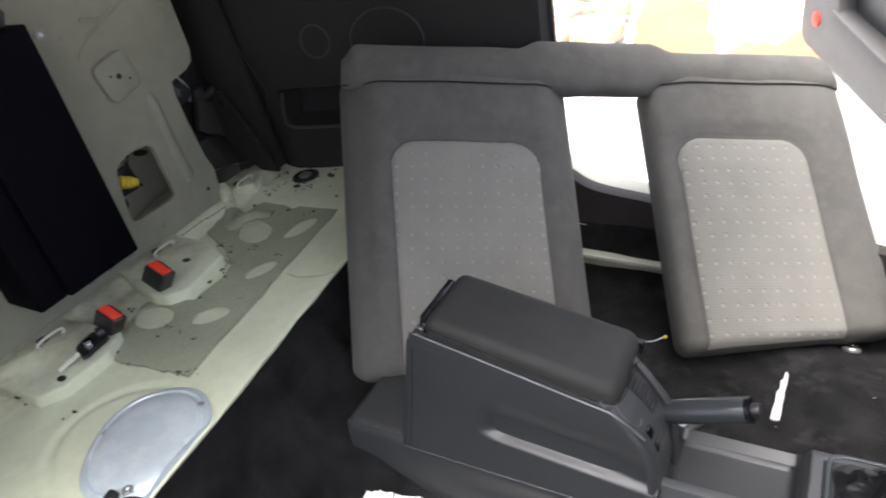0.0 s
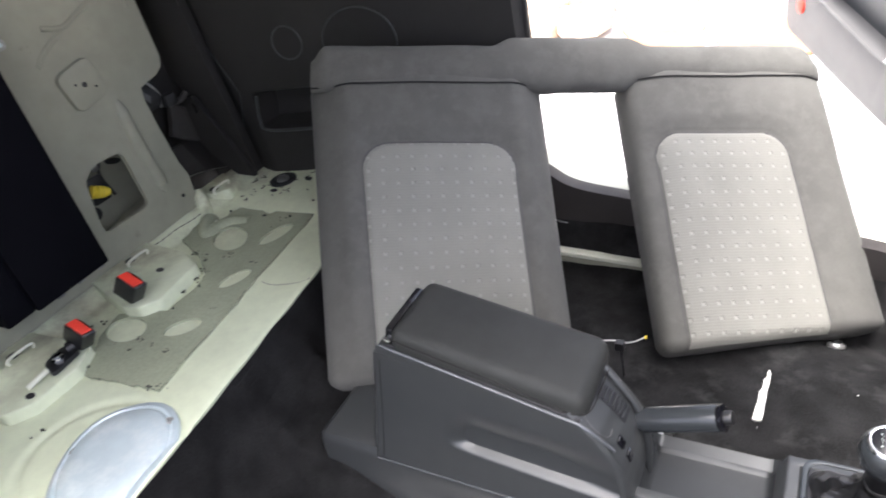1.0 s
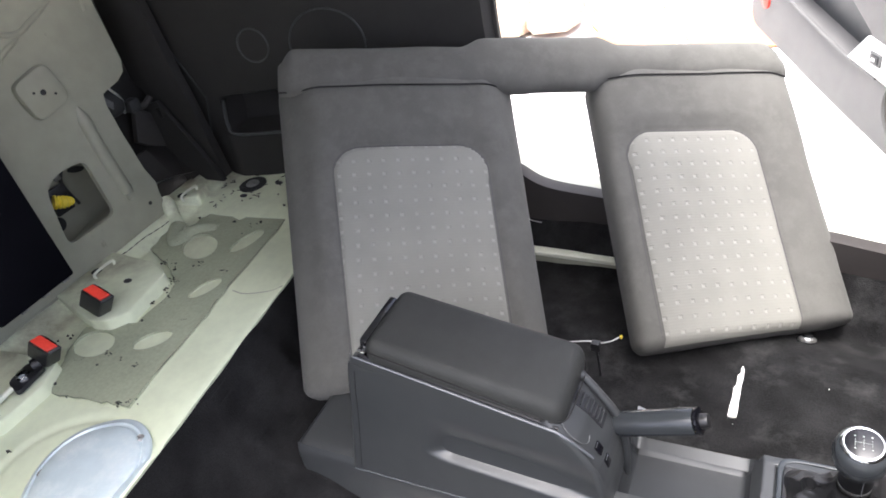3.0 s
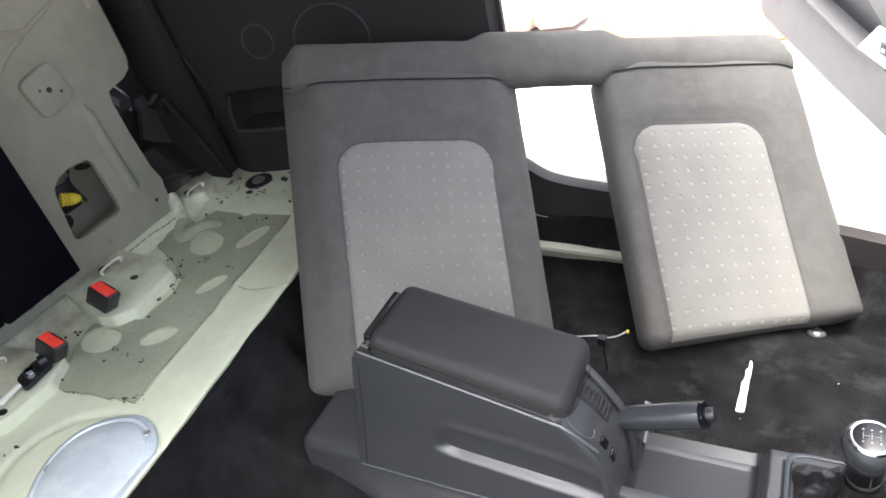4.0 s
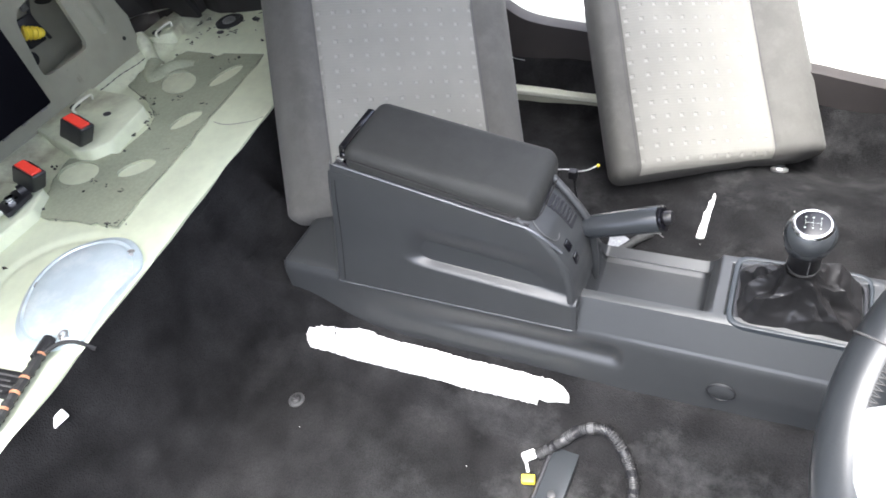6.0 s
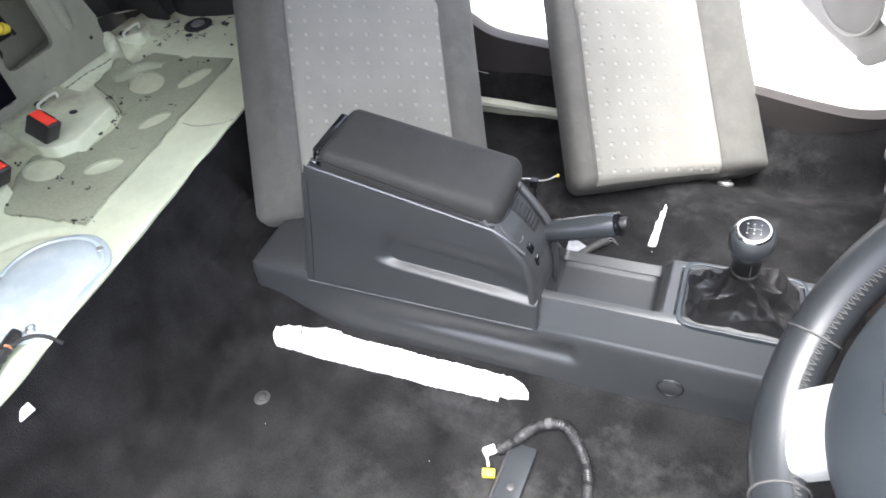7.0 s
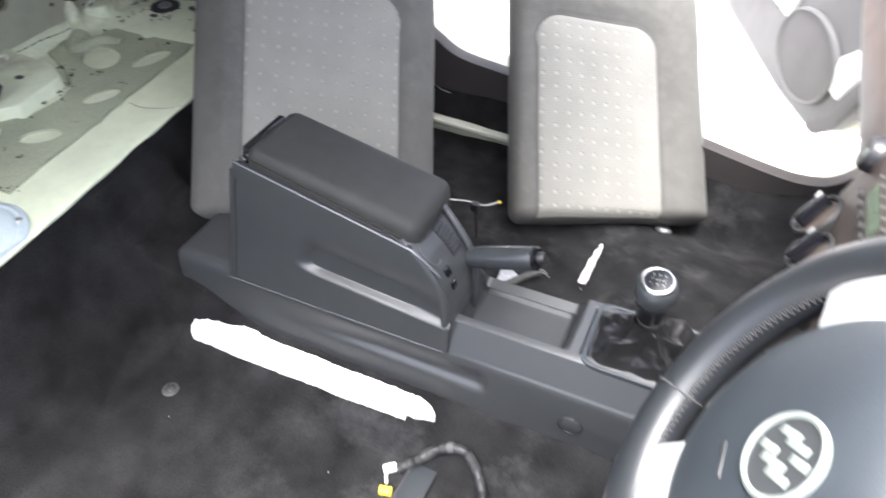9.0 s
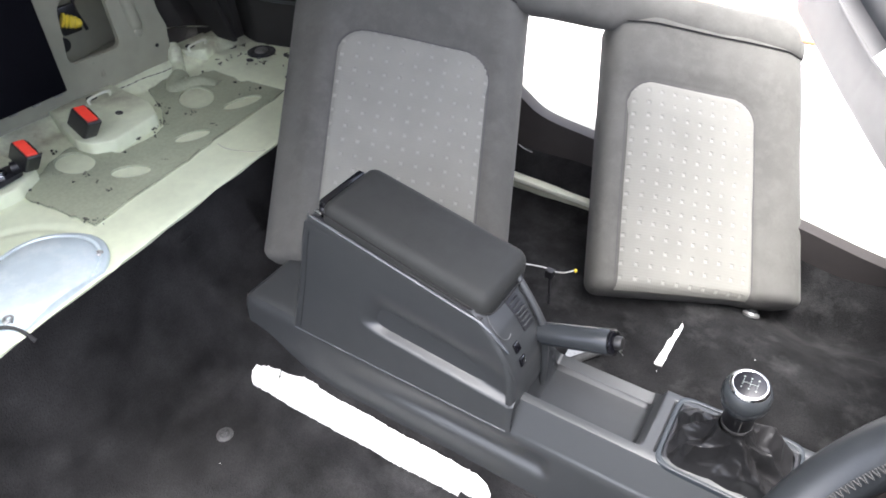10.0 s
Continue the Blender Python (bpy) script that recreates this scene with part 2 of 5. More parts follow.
def tube(points, radius, steps=10, bm=None, closed=False, wave=None):
    """A round tube along points; wave(i) scales the radius at point i."""
    bm = bm or bmesh.new()
    pts = [Vector(p) for p in points]
    rings = []
    n = len(pts)
    up = None
    for i, p in enumerate(pts):
        a = pts[(i - 1) % n] if closed or i else p
        b = pts[(i + 1) % n] if closed or i < n - 1 else p
        d = (b - a).normalized()
        if up is None:
            up = d.orthogonal().normalized()
        up = (up - d * up.dot(d)).normalized()
        side = d.cross(up)
        r = radius * (wave(i) if wave else 1)
        rings.append([bm.verts.new(p + (up * math.cos(2 * math.pi * k / steps) + side * math.sin(2 * math.pi * k / steps)) * r) for k in range(steps)])
    pairs = list(zip(rings, rings[1:])) + ([(rings[-1], rings[0])] if closed else [])
    for a, b in pairs:
        for k in range(steps):
            bm.faces.new((a[k], a[(k + 1) % steps], b[(k + 1) % steps], b[k]))
    if not closed:
        bm.faces.new(rings[0][::-1])
        bm.faces.new(rings[-1])
    return bm


def spline(points, n=12):
    """A smooth curve through the points."""
    p = [Vector(q) for q in points]
    p = [p[0] * 2 - p[1]] + p + [p[-1] * 2 - p[-2]]
    out = []
    for i in range(1, len(p) - 2):
        for k in range(n):
            t = k / n
            out.append(0.5 * (2 * p[i] + (p[i + 1] - p[i - 1]) * t + (2 * p[i - 1] - 5 * p[i] + 4 * p[i + 1] - p[i + 2]) * t * t + (3 * p[i] - p[i - 1] - 3 * p[i + 1] + p[i + 2]) * t ** 3))
    return out + [p[-2]]


def sheet(f, nu, nv, bm=None, thick=None, cut=None):
    """A surface f(u, v) for u, v in 0..1; with thick, a vector, it gets a back and closed edges; cut(u, v) leaves holes."""
    bm = bm or bmesh.new()
    v = [[bm.verts.new(f(i / nu, j / nv)) for j in range(nv + 1)] for i in range(nu + 1)]
    w = [[bm.verts.new(q.co + Vector(thick)) for q in row] for row in v] if thick else None
    keep = {(i, j) for i in range(nu) for j in range(nv) if not (cut and cut((i + 0.5) / nu, (j + 0.5) / nv))}
    for i, j in keep:
        bm.faces.new((v[i][j], v[i + 1][j], v[i + 1][j + 1], v[i][j + 1]))
        if w:
            bm.faces.new((w[i][j], w[i][j + 1], w[i + 1][j + 1], w[i + 1][j]))
            for di, dj, e0, e1 in ((-1, 0, (0, 0), (0, 1)), (1, 0, (1, 0), (1, 1)), (0, -1, (0, 0), (1, 0)), (0, 1, (0, 1), (1, 1))):
                if (i + di, j + dj) not in keep:
                    a, b = (i + e0[0], j + e0[1]), (i + e1[0], j + e1[1])
                    bm.faces.new((v[a[0]][a[1]], v[b[0]][b[1]], w[b[0]][b[1]], w[a[0]][a[1]]))
    bmesh.ops.delete(bm, geom=[q for q in bm.verts if not q.link_faces], context="VERTS")
    return bm


def prism(outline, low, high, axis="z", bm=None, bevel=0.0, holes=()):
    """A flat outline, with holes, pulled from low to high along an axis. Outline points are the other two coordinates in order."""
    bm = bm or bmesh.new()

    def place(p, h):
        return {"z": (p[0], p[1], h), "y": (p[0], h, p[1]), "x": (h, p[0], p[1])}[axis]

    loops = [list(outline)] + [list(h) for h in holes]
    edges = []
    for loop in loops:
        vs = [bm.verts.new(place(p, low)) for p in loop]
        edges += [bm.edges.new((vs[i], vs[(i + 1) % len(vs)])) for i in range(len(vs))]
    made = bmesh.ops.triangle_fill(bm, use_beauty=True, use_dissolve=False, edges=edges)
    faces = [g for g in made["geom"] if isinstance(g, bmesh.types.BMFace)]
    ext = bmesh.ops.extrude_face_region(bm, geom=faces)
    vs = [g for g in ext["geom"] if isinstance(g, bmesh.types.BMVert)]
    shift = Vector(place((0, 0), high)) - Vector(place((0, 0), low))
    bmesh.ops.translate(bm, vec=shift, verts=vs)
    if bevel:
        rim = [e for e in bm.edges if len(e.link_faces) == 2 and e.calc_face_angle(0) > 1.2 and all(v in set(vs) for v in e.verts)]
        bmesh.ops.bevel(bm, geom=rim, offset=bevel, segments=2, profile=0.5, affect="EDGES")
    return bm


def oval(cx, cy, rx, ry, turn=0.0, n=24, power=2.0):
    out = []
    for i in range(n):
        a = 2 * math.pi * i / n
        x = math.copysign(abs(math.cos(a)) ** (2 / power), math.cos(a)) * rx
        y = math.copysign(abs(math.sin(a)) ** (2 / power), math.sin(a)) * ry
        c, s = math.cos(radians(turn)), math.sin(radians(turn))
        out.append((cx + x * c - y * s, cy + x * s + y * c))
    return out


def rounded(points, r, n=5):
    """An outline with its corners rounded off."""
    out = []
    for i, p in enumerate(points):
        p, a, b = Vector(p), Vector(points[i - 1]), Vector(points[(i + 1) % len(points)])
        k = min(r, 0.48 * (a - p).length, 0.48 * (b - p).length)
        u, v = p + (a - p).normalized() * k, p + (b - p).normalized() * k
        out += [tuple(u * (1 - t) ** 2 + p * 2 * t * (1 - t) + v * t * t) for t in (q / n for q in range(n + 1))]
    return out


def smooth(a, b, x):
    t = min(1.0, max(0.0, (x - a) / (b - a)))
    return t * t * (3 - 2 * t)


def rough(x, y, s, amount, z=0.0):
    return noise.noise(Vector((x * s, y * s, z))) * amount


# ---- the outside ----
ground = solid("ground", sheet(lambda u, v: Vector((-60 + 120 * u, -60 + 120 * v, -0.36)), 8, 8), CONCRETE, "pale sunlit concrete ground with orange stains", "ground", "structure")
solid("pavement", sheet(lambda u, v: Vector((-0.40 - 0.21 * (1.9 * v - 0.6) + 0.43 * u + 0.015 * math.sin(9 * v) + rough(v * 6, u, 2, 0.05), 2.75 + 1.9 * v, -0.345 + rough(u * 4, v * 3, 3, 0.006))), 20, 30, thick=(0, 0, -0.015)), ORANGE, "bright orange terracotta paving in full sun", "paving", "structure")
solid("pavement_patch", prism([(0.14 + 0.02 * math.sin(k * 2.3), 3.0 + 0.1 * k) for k in range(4)] + [(0.20, 3.40), (0.24, 3.33), (0.29, 3.38), (0.34, 3.30), (0.38, 3.40), (0.41, 3.52), (0.56, 3.60), (0.60, 3.0)], -0.352, -0.344), ORANGE, "ragged orange paving patch", "paving", "structure")
rubble = thing("rubble_heap", "heap of pale broken stone slabs on the sunlit ground", "rubble")
for i in range(12):
    x, y = -1.22 + 0.30 * (i % 3) - 0.10 * (i // 3) + random.uniform(-0.03, 0.03), 3.42 + 0.38 * (i // 3) + random.uniform(-0.05, 0.05)
    r = random.uniform(0.15, 0.20)
    slab = prism([(r * random.uniform(0.8, 1.1) * math.cos(t), 1.25 * r * random.uniform(0.8, 1.1) * math.sin(t)) for t in (0, 0.8, 1.7, 2.5, 3.4, 4.3, 5.3)], 0, 0.08, bevel=0.012)
    part("slab", slab, BRICK, rubble, m=pose(x, y, -0.35 + 0.02 * (i % 3), random.uniform(-6, 6), random.uniform(-6, 6), random.uniform(-25, 25)))
# added backdrop wall, out of view
solid("wall_yard", box(-14, 14, 7.0, 7.2, -0.4, 2.6), CONCRETE, "unseen pale wall added beyond the ground", "wall", "structure")


# ---- the floor and shell of the car ----
def edge_x(y):
    """Front edge of the rear deck."""
    return -0.157 - 0.115 * (y + 0.03) - 0.003 * smooth(-0.05, -0.25, y)


def floor_z(x, y):
    z = -0.022 - 0.034 * smooth(0.05, 0.42, x)
    z += (0.022 + 0.034 * smooth(0.05, 0.42, x)) * smooth(-0.075, -0.035, y)
    z += 0.046 * smooth(-0.035, 0.018, y) + 0.040 * smooth(0.036, 0.058, y) * smooth(0.0, 0.1, x)
    z += (0.03 * (1 - smooth(-0.02, 0.16, x)) * smooth(-0.035, 0.018, y) + 0.034 * (1 - smooth(0.0, 0.20, x)) * smooth(-0.012, 0.018, y)) * (1 - smooth(0.17, 0.23, y))
    z -= (0.046 + 0.040 * smooth(0.0, 0.1, x)) * smooth(0.17, 0.23, y)
    dip = math.exp(-(((x - 0.83) / 0.2) ** 2 + ((y - 0.72) / 0.13) ** 2))
    z -= 0.085 * dip * smooth(0.3, 0.5, y)
    z += 0.10 * smooth(0.70, 0.80, y) * (1 - 0.25 * smooth(0.6, 0.9, x))
    z += 0.16 * smooth(-0.46, -0.56, y)
    z += 0.36 * smooth(0.98, 1.3, x)
    z += 0.009 * smooth(0.650, 0.668, x + 0.05 * (y - 0.45)) * smooth(0.30, 0.38, y) * (1 - smooth(0.60, 0.70, y))
    return z + rough(x, y, 14, 0.0035) + rough(x, y, 45, 0.0016, 3)


def floor_point(u, v):
    y = -0.6 + 1.40 * v
    foot = -0.018 - 0.05 * smooth(-0.26, -0.02, y) + 0.006 * math.sin(y * 17)
    top = edge_x(y) + 0.006
    fold = 0.006 * smooth(-0.03, -0.09, y)
    if u < 0.16:
        t = u / 0.16
        z0 = floor_z(foot, y)
        lip = 0.014 * (1 - (2 * min(t, 0.05) / 0.05 - 1) ** 2)
        return Vector((top + (foot - top) * (0.25 * t + 0.75 * t ** 1.5), y, z0 + (0.247 - z0) * (1 - t) ** 1.12 + 0.3 * lip + rough(t * 2, y, 11, 0.006) + fold * math.exp(-((1 - t) / 0.05) ** 2)))
    x = foot + (1.25 - foot) * (u - 0.16) / 0.84
    return Vector((x, y, floor_z(x, y) + fold * math.exp(-((x - foot) / 0.009) ** 2)))


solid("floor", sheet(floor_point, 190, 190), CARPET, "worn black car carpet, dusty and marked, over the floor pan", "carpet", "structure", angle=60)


def deck_z(x, y):
    z = 0.25
    z += 0.022 * smooth(-0.60, -0.65, x) + rough(x, y, 9, 0.002)
    z -= 0.004 * smooth(0.012, 0.0, abs(math.hypot((x + 0.245) / 1.25, (y + 0.185)) - 0.115))
    z += 0.012 * smooth(0.45, 0.55, y)
    return z


def deck_point(u, v):
    y = -0.6 + 1.32 * v
    x = -0.68 + (edge_x(y) + 0.68) * min(u / 0.97, 1)
    z = deck_z(x, y)
    if u > 0.97:
        z -= 0.02 * (u - 0.97) / 0.03
        x += 0.003
    return Vector((x, y, z))


solid("rear_deck", sheet(deck_point, 110, 200), PAN, "bare cream-painted rear seat pan, scuffed sheet metal", "car body", "structure", angle=50)

# bulkhead behind the rear seats, with its cut-outs
sq_hole = rounded([(0.336, 0.345), (0.208, 0.348), (0.228, 0.472), (0.27, 0.487), (0.331, 0.482)], 0.022)
sq_hole2 = [(y - 0.43, z) for y, z in sq_hole]
wall_line = [(-0.62, 0.24), (0.455, 0.24), (0.458, 0.33), (0.462, 0.350), (0.450, 0.390), (0.441, 0.482), (0.438, 0.555), (0.443, 0.577), (0.490, 0.586), (0.512, 0.598), (0.521, 0.62), (0.518, 0.745), (0.53, 0.90), (-0.62, 0.90)]
# bulkhead, boot floor and arch panel have their shade in the paint colour
solid("wall_rear", prism(wall_line, -0.652, -0.664, "x", holes=(sq_hole, sq_hole2)), PAINT_SHADED_DIRTY, "cream-painted sheet metal bulkhead with square openings", "car body", "structure", angle=30)
# black back panel added for the darkness of the boot
solid("wall_boot", box(-1.05, -1.03, -0.62, 0.90, 0.1, 0.84), TRIM, "black panel standing in for the shaded space behind the bulkhead", "car body", "structure")
solid("boot_floor", box(-1.03, -0.672, -0.62, 0.75, 0.1, 0.12), PAINT_SHADED_DIRTY, "dim painted boot floor behind the bulkhead", "car body", "structure")

emboss = thing("bulkhead_pressing", "raised pressed pad and ribs on the cream bulkhead", "car body", kind="structure")
part("pad", prism(oval(0.318, 0.637, 0.043, 0.042, 12, 28, 5), -0.652, -0.640, "x", bevel=0.005), PAINT_SHADED_DIRTY, emboss)
for y, z, r in ((0.318, 0.637, 0.0055), (0.300, 0.643, 0.0025), (0.340, 0.625, 0.0025)):
    part("hole", lathe([(r, 0), (r, 0.0016)], 14, m=pose(-0.6402, y, z, 0, 90, 0)), BLACK, emboss)
part("rib", tube(spline([(-0.658, 0.375, 0.582), (-0.656, 0.375, 0.50), (-0.656, 0.381, 0.42), (-0.658, 0.389, 0.352)], 8), 0.016, 16, wave=lambda i: 0.35 + 0.65 * min(1, i / 3, (24 - i) / 3)), PAINT_SHADED_DIRTY, emboss)
for k, run in enumerate(([(0.43, 0.776), (0.373, 0.756), (0.338, 0.745), (0.296, 0.756)], [(0.336, 0.738), (0.301, 0.727), (0.275, 0.713), (0.255, 0.695)], [(0.50, 0.80), (0.493, 0.735)])):
    part("crease", tube(spline([(-0.655, *p) for p in run], 8), 0.0065, 10, wave=lambda i: 0.6 + 0.4 * min(1, i / 4)), PAINT_SHADED_DIRTY, emboss)
part("hole", lathe([(0.0045, 0), (0.0045, 0.0012)], 12, m=pose(-0.652, 0.423, 0.317, 0, 90, 0)), BLACK, emboss)
part("dimple", lathe([(0.012, 0), (0.009, 0.004), (0.004, 0.005)], 16, m=pose(-0.650, 0.386, 0.362, 0, 90, 0)), PAINT_SHADED_DIRTY, emboss)
part("bung", lathe([(0.011, 0), (0.011, 0.003), (0.007, 0.004), (0.004, 0.002)], 18, m=pose(-0.652, 0.21, 0.757, 0, 90, 0)), STEEL, emboss, "round steel bung")

part("bung_core", lathe([(0.0045, 0.002), (0.0045, 0.0045), (0.001, 0.005)], 14, m=pose(-0.652, 0.21, 0.757, 0, 90, 0)), ZINC, emboss)

# things seen inside the openings
relay = thing("relay_holder", "yellow plug on a grey bracket inside the bulkhead opening", "connector")
part("plug", tube(spline([(-0.706, 0.256, 0.420), (-0.700, 0.272, 0.412), (-0.703, 0.292, 0.402)], 5), 0.0145, 10, wave=lambda i: (1.0, 1.1, 0.85, 1.05, 0.8, 1.0, 0.75, 0.9, 0.6, 0.7, 0.5)[i]), YELLOW, relay, "yellow plug")
part("bracket", box(-0.730, -0.718, 0.258, 0.302, 0.380, 0.440, 0.004), BLACK, relay, "black square socket")
part("rail", box(-0.745, -0.735, 0.300, 0.316, 0.44, 0.52, 0.004), STEEL, relay)
part("mount_plate", box(-0.785, -0.775, 0.13, 0.46, 0.25, 0.60, 0.003), PAINT_SHADED_DIRTY, relay)
part("grommet", lathe([(0.016, 0), (0.016, 0.006), (0.010, 0.008)], 18, m=pose(-0.775, 0.275, 0.345, 0, 90, 0)), RUBBER, relay)
part("slot", prism(oval(0.375, 0.428, 0.020, 0.007, -20, 18), -0.775, -0.772, "x"), RUBBER, relay)
part("cable", tube(spline([(-0.76, 0.33, 0.52), (-0.755, 0.335, 0.46), (-0.765, 0.325, 0.42), (-0.77, 0.34, 0.36)], 6), 0.004, 8), CONDUIT, relay)
solid("wheel_arch", sheet(lambda u, v: Vector((-1.02 + 0.35 * u, 0.05 + 0.55 * v, 0.12 + 0.22 * math.sin(math.pi * (0.1 + 0.6 * v)) * (0.6 + 0.4 * u))), 12, 16), PAINT_SHADED_DIRTY, "dull painted panel behind the opening", "car body", "structure")


# side trim of the rear passenger side
def side_y(x):
    return 0.815 + 0.218 * (x - 0.115)


def side_point(u, v):
    x = -0.86 + 0.950 * u
    low = 0.252 if x < -0.17 else 0.252 - 0.06 * smooth(-0.17, -0.05, x)
    z = low + (1.0 - low) * v
    y = side_y(x) - 0.02 * (1 - smooth(0.36, 0.43, z)) * smooth(-0.62, -0.56, x)
    y += 0.05 * smooth(0.70, 1.0, z)
    pocket = smooth(-0.575, -0.56, x) * (1 - smooth(-0.20, -0.17, x)) * smooth(0.378, 0.39, z) * (1 - smooth(0.455, 0.468, z))
    y += 0.060 * pocket
    if u > 0.985:
        y += 0.03
    return Vector((x, y + rough(x, z, 6, 0.002), z))


quarter = thing("quarter_trim", "black moulded rear side trim panel with a map pocket", "trim panel")
part("panel", sheet(side_point, 120, 120, thick=(0, 0.012, 0)), TRIM, quarter)
turn = math.degrees(math.atan(0.218))


def ring_on_side(x, z, rx, rz, name, w=0.0022):
    pts = [(x + rx * math.cos(2 * math.pi * i / 40), 0, z + rz * math.sin(2 * math.pi * i / 40)) for i in range(40)]
    part(name, tube([(p[0], side_y(p[0]) - 0.0005, p[2]) for p in pts], w, 6, closed=True), CONDUIT, quarter)


ring_on_side(-0.438, 0.577, 0.036, 0.038, "speaker_ring")
ring_on_side(-0.265, 0.56, 0.086, 0.075, "speaker_ring")
part("pocket_lip", tube(spline([(-0.56, side_y(-0.56) - 0.004, 0.46), (-0.565, side_y(-0.56) - 0.014, 0.40), (-0.54, side_y(-0.54) - 0.022, 0.378), (-0.40, side_y(-0.40) - 0.022, 0.374), (-0.2, side_y(-0.2) - 0.022, 0.372)], 8), 0.004, 8), CONSOLE, quarter)
part("seam", tube([(-0.66, side_y(-0.66) - 0.002, 0.26), (-0.60, side_y(-0.6) - 0.004, 0.47), (-0.69, side_y(-0.69) - 0.002, 0.72), (-0.70, side_y(-0.7), 0.98)], 0.0022, 6), BLACK, quarter)

BLADE = [(-0.80, 0.66), (-0.77, 0.82), (-0.64, 0.82), (-0.623, 0.645), (-0.615, 0.55), (-0.604, 0.476), (-0.597, 0.389), (-0.586, 0.284), (-0.611, 0.276), (-0.716, 0.486), (-0.778, 0.567)]
PANEL = [(-0.758, 0.478), (-0.689, 0.493), (-0.673, 0.466), (-0.631, 0.388), (-0.578, 0.282), (-0.636, 0.284), (-0.682, 0.319), (-0.728, 0.375), (-0.74, 0.451)]
SLOT = [(-0.701, 0.476), (-0.687, 0.479), (-0.685, 0.454), (-0.699, 0.449)]
pillar = thing("pillar_trim", "black lower pillar trim tapering down to the seat pan", "trim panel")
part("blade", prism(BLADE, 0.604, 0.63, "y", bevel=0.004), TRIM, pillar)
part("lower_panel", prism(PANEL, 0.585, 0.600, "y", bevel=0.004, holes=(SLOT,)), TRIM, pillar)
part("slot_back", prism(SLOT, 0.598, 0.603, "y"), GLOSS, pillar)
# solid dark block added for the shade inside the pillar cavity
solid("pillar_shadow_box", box(-0.88, -0.76, 0.465, 0.70, 0.20, 1.1), TRIM, "dark box standing in for the shaded cavity behind the pillar trim", "car body", "structure")
retractor = thing("belt_retractor", "black seat belt reel with a pale label in the pillar opening", "seat belt")
part("reel", lathe([(0.03, -0.02), (0.033, -0.015), (0.033, 0.015), (0.03, 0.02)], 20, m=pose(-0.70, 0.475, 0.54, 90, 0, 0)), RUBBER, retractor)
part("label", prism([(0.446, 0.571), (0.466, 0.547), (0.459, 0.533), (0.440, 0.557)], -0.668, -0.666, "x"), TAPE, retractor, "grey printed label")
part("guide", box(-0.70, -0.672, 0.505, 0.535, 0.50, 0.53, 0.006), RUBBER, retractor)
part("upright", prism([(0.549, 0.497), (0.585, 0.466), (0.587, 0.375), (0.543, 0.398), (0.515, 0.422)], -0.735, -0.72, "x", bevel=0.004), PILLAR, retractor)
part("tongue", tube(spline([(-0.71, 0.53, 0.505), (-0.705, 0.56, 0.495), (-0.70, 0.585, 0.505)], 6), 0.008, 8), PILLAR, retractor)
part("cable", tube(spline([(-0.675, 0.47, 0.585), (-0.67, 0.49, 0.545), (-0.68, 0.49, 0.51)], 6), 0.003, 6), STEEL, retractor)
part("bracket", prism([(0.46, 0.30), (0.53, 0.27), (0.56, 0.30), (0.52, 0.40), (0.47, 0.40)], -0.72, -0.71, "x"), PILLAR, retractor)

# sill, door opening and roof
SILL = [(p.x, p.y) for p in spline([(-0.15, 0.25, 0), (0.06, 0.245, 0), (0.105, 0.225, 0), (0.15, 0.195, 0), (0.20, 0.180, 0), (0.29, 0.167, 0), (0.45, 0.142, 0), (0.72, 0.100, 0), (0.80, 0.084, 0), (0.88, 0.068, 0), (0.95, 0.060, 0), (1.01, 0.075, 0), (1.055, 0.14, 0), (1.09, 0.30, 0)], 5)] + [(1.12, 0.30), (1.12, -0.25), (-0.15, -0.25)]
solid("sill", prism(SILL, 0.79, 0.83, "y", bevel=0.006), SILLTRIM, "dark brown sill trim along the open passenger doorway", "sill", "structure")
solid("sill_outer", prism([(x, z - 0.012) for x, z in SILL], 0.832, 0.90, "y", bevel=0.008), PAINT, "cream-painted outer sill", "sill", "structure")
rail = thing("sill_ledge", "cream-painted sill ledge with a bright edge along the passenger doorway", "sill", kind="structure")
# the upright face takes the shaded cream, lip and edge the lighter one
for part_name, y0, y1, z0, z1, mat in (("lip", 0.726, 0.752, 0.046, 0.058, PAINT), ("face", 0.729, 0.752, 0.022, 0.0455, PAINT_SHADED_DIRTY), ("edge", 0.724, 0.752, 0.012, 0.0215, PAINT)):
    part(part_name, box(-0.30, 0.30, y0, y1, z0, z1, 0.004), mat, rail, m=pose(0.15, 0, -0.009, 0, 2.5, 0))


def roof_point(u, v):
    """Headlining, unseen: full width over the rear quarters, cut back over the open door to let light in."""
    x = -1.05 + 1.77 * u
    y0 = -0.625 + 0.30 * smooth(-0.10, 0.20, x)
    return Vector((x, y0 + (0.85 - y0) * v, 1.16 - 0.05 * (2 * v - 1) ** 2 - 0.05 * (2 * u - 1) ** 4))


solid("ceiling", sheet(roof_point, 32, 16, thick=(0, 0, 0.03)), BEIGE, "unseen plain headlining, cut to shape the light", "ceiling", "structure")
# out of view; shades the bulkhead and leaves a light gap to the boot
solid("shelf_rear", box(-0.78, -0.655, -0.62, 0.70, 0.90, 0.93, 0.006), TRIM, "unseen dark parcel shelf, sized to block light", "shelf", "structure")
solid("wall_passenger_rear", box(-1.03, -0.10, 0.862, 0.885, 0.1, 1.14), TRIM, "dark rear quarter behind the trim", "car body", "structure")
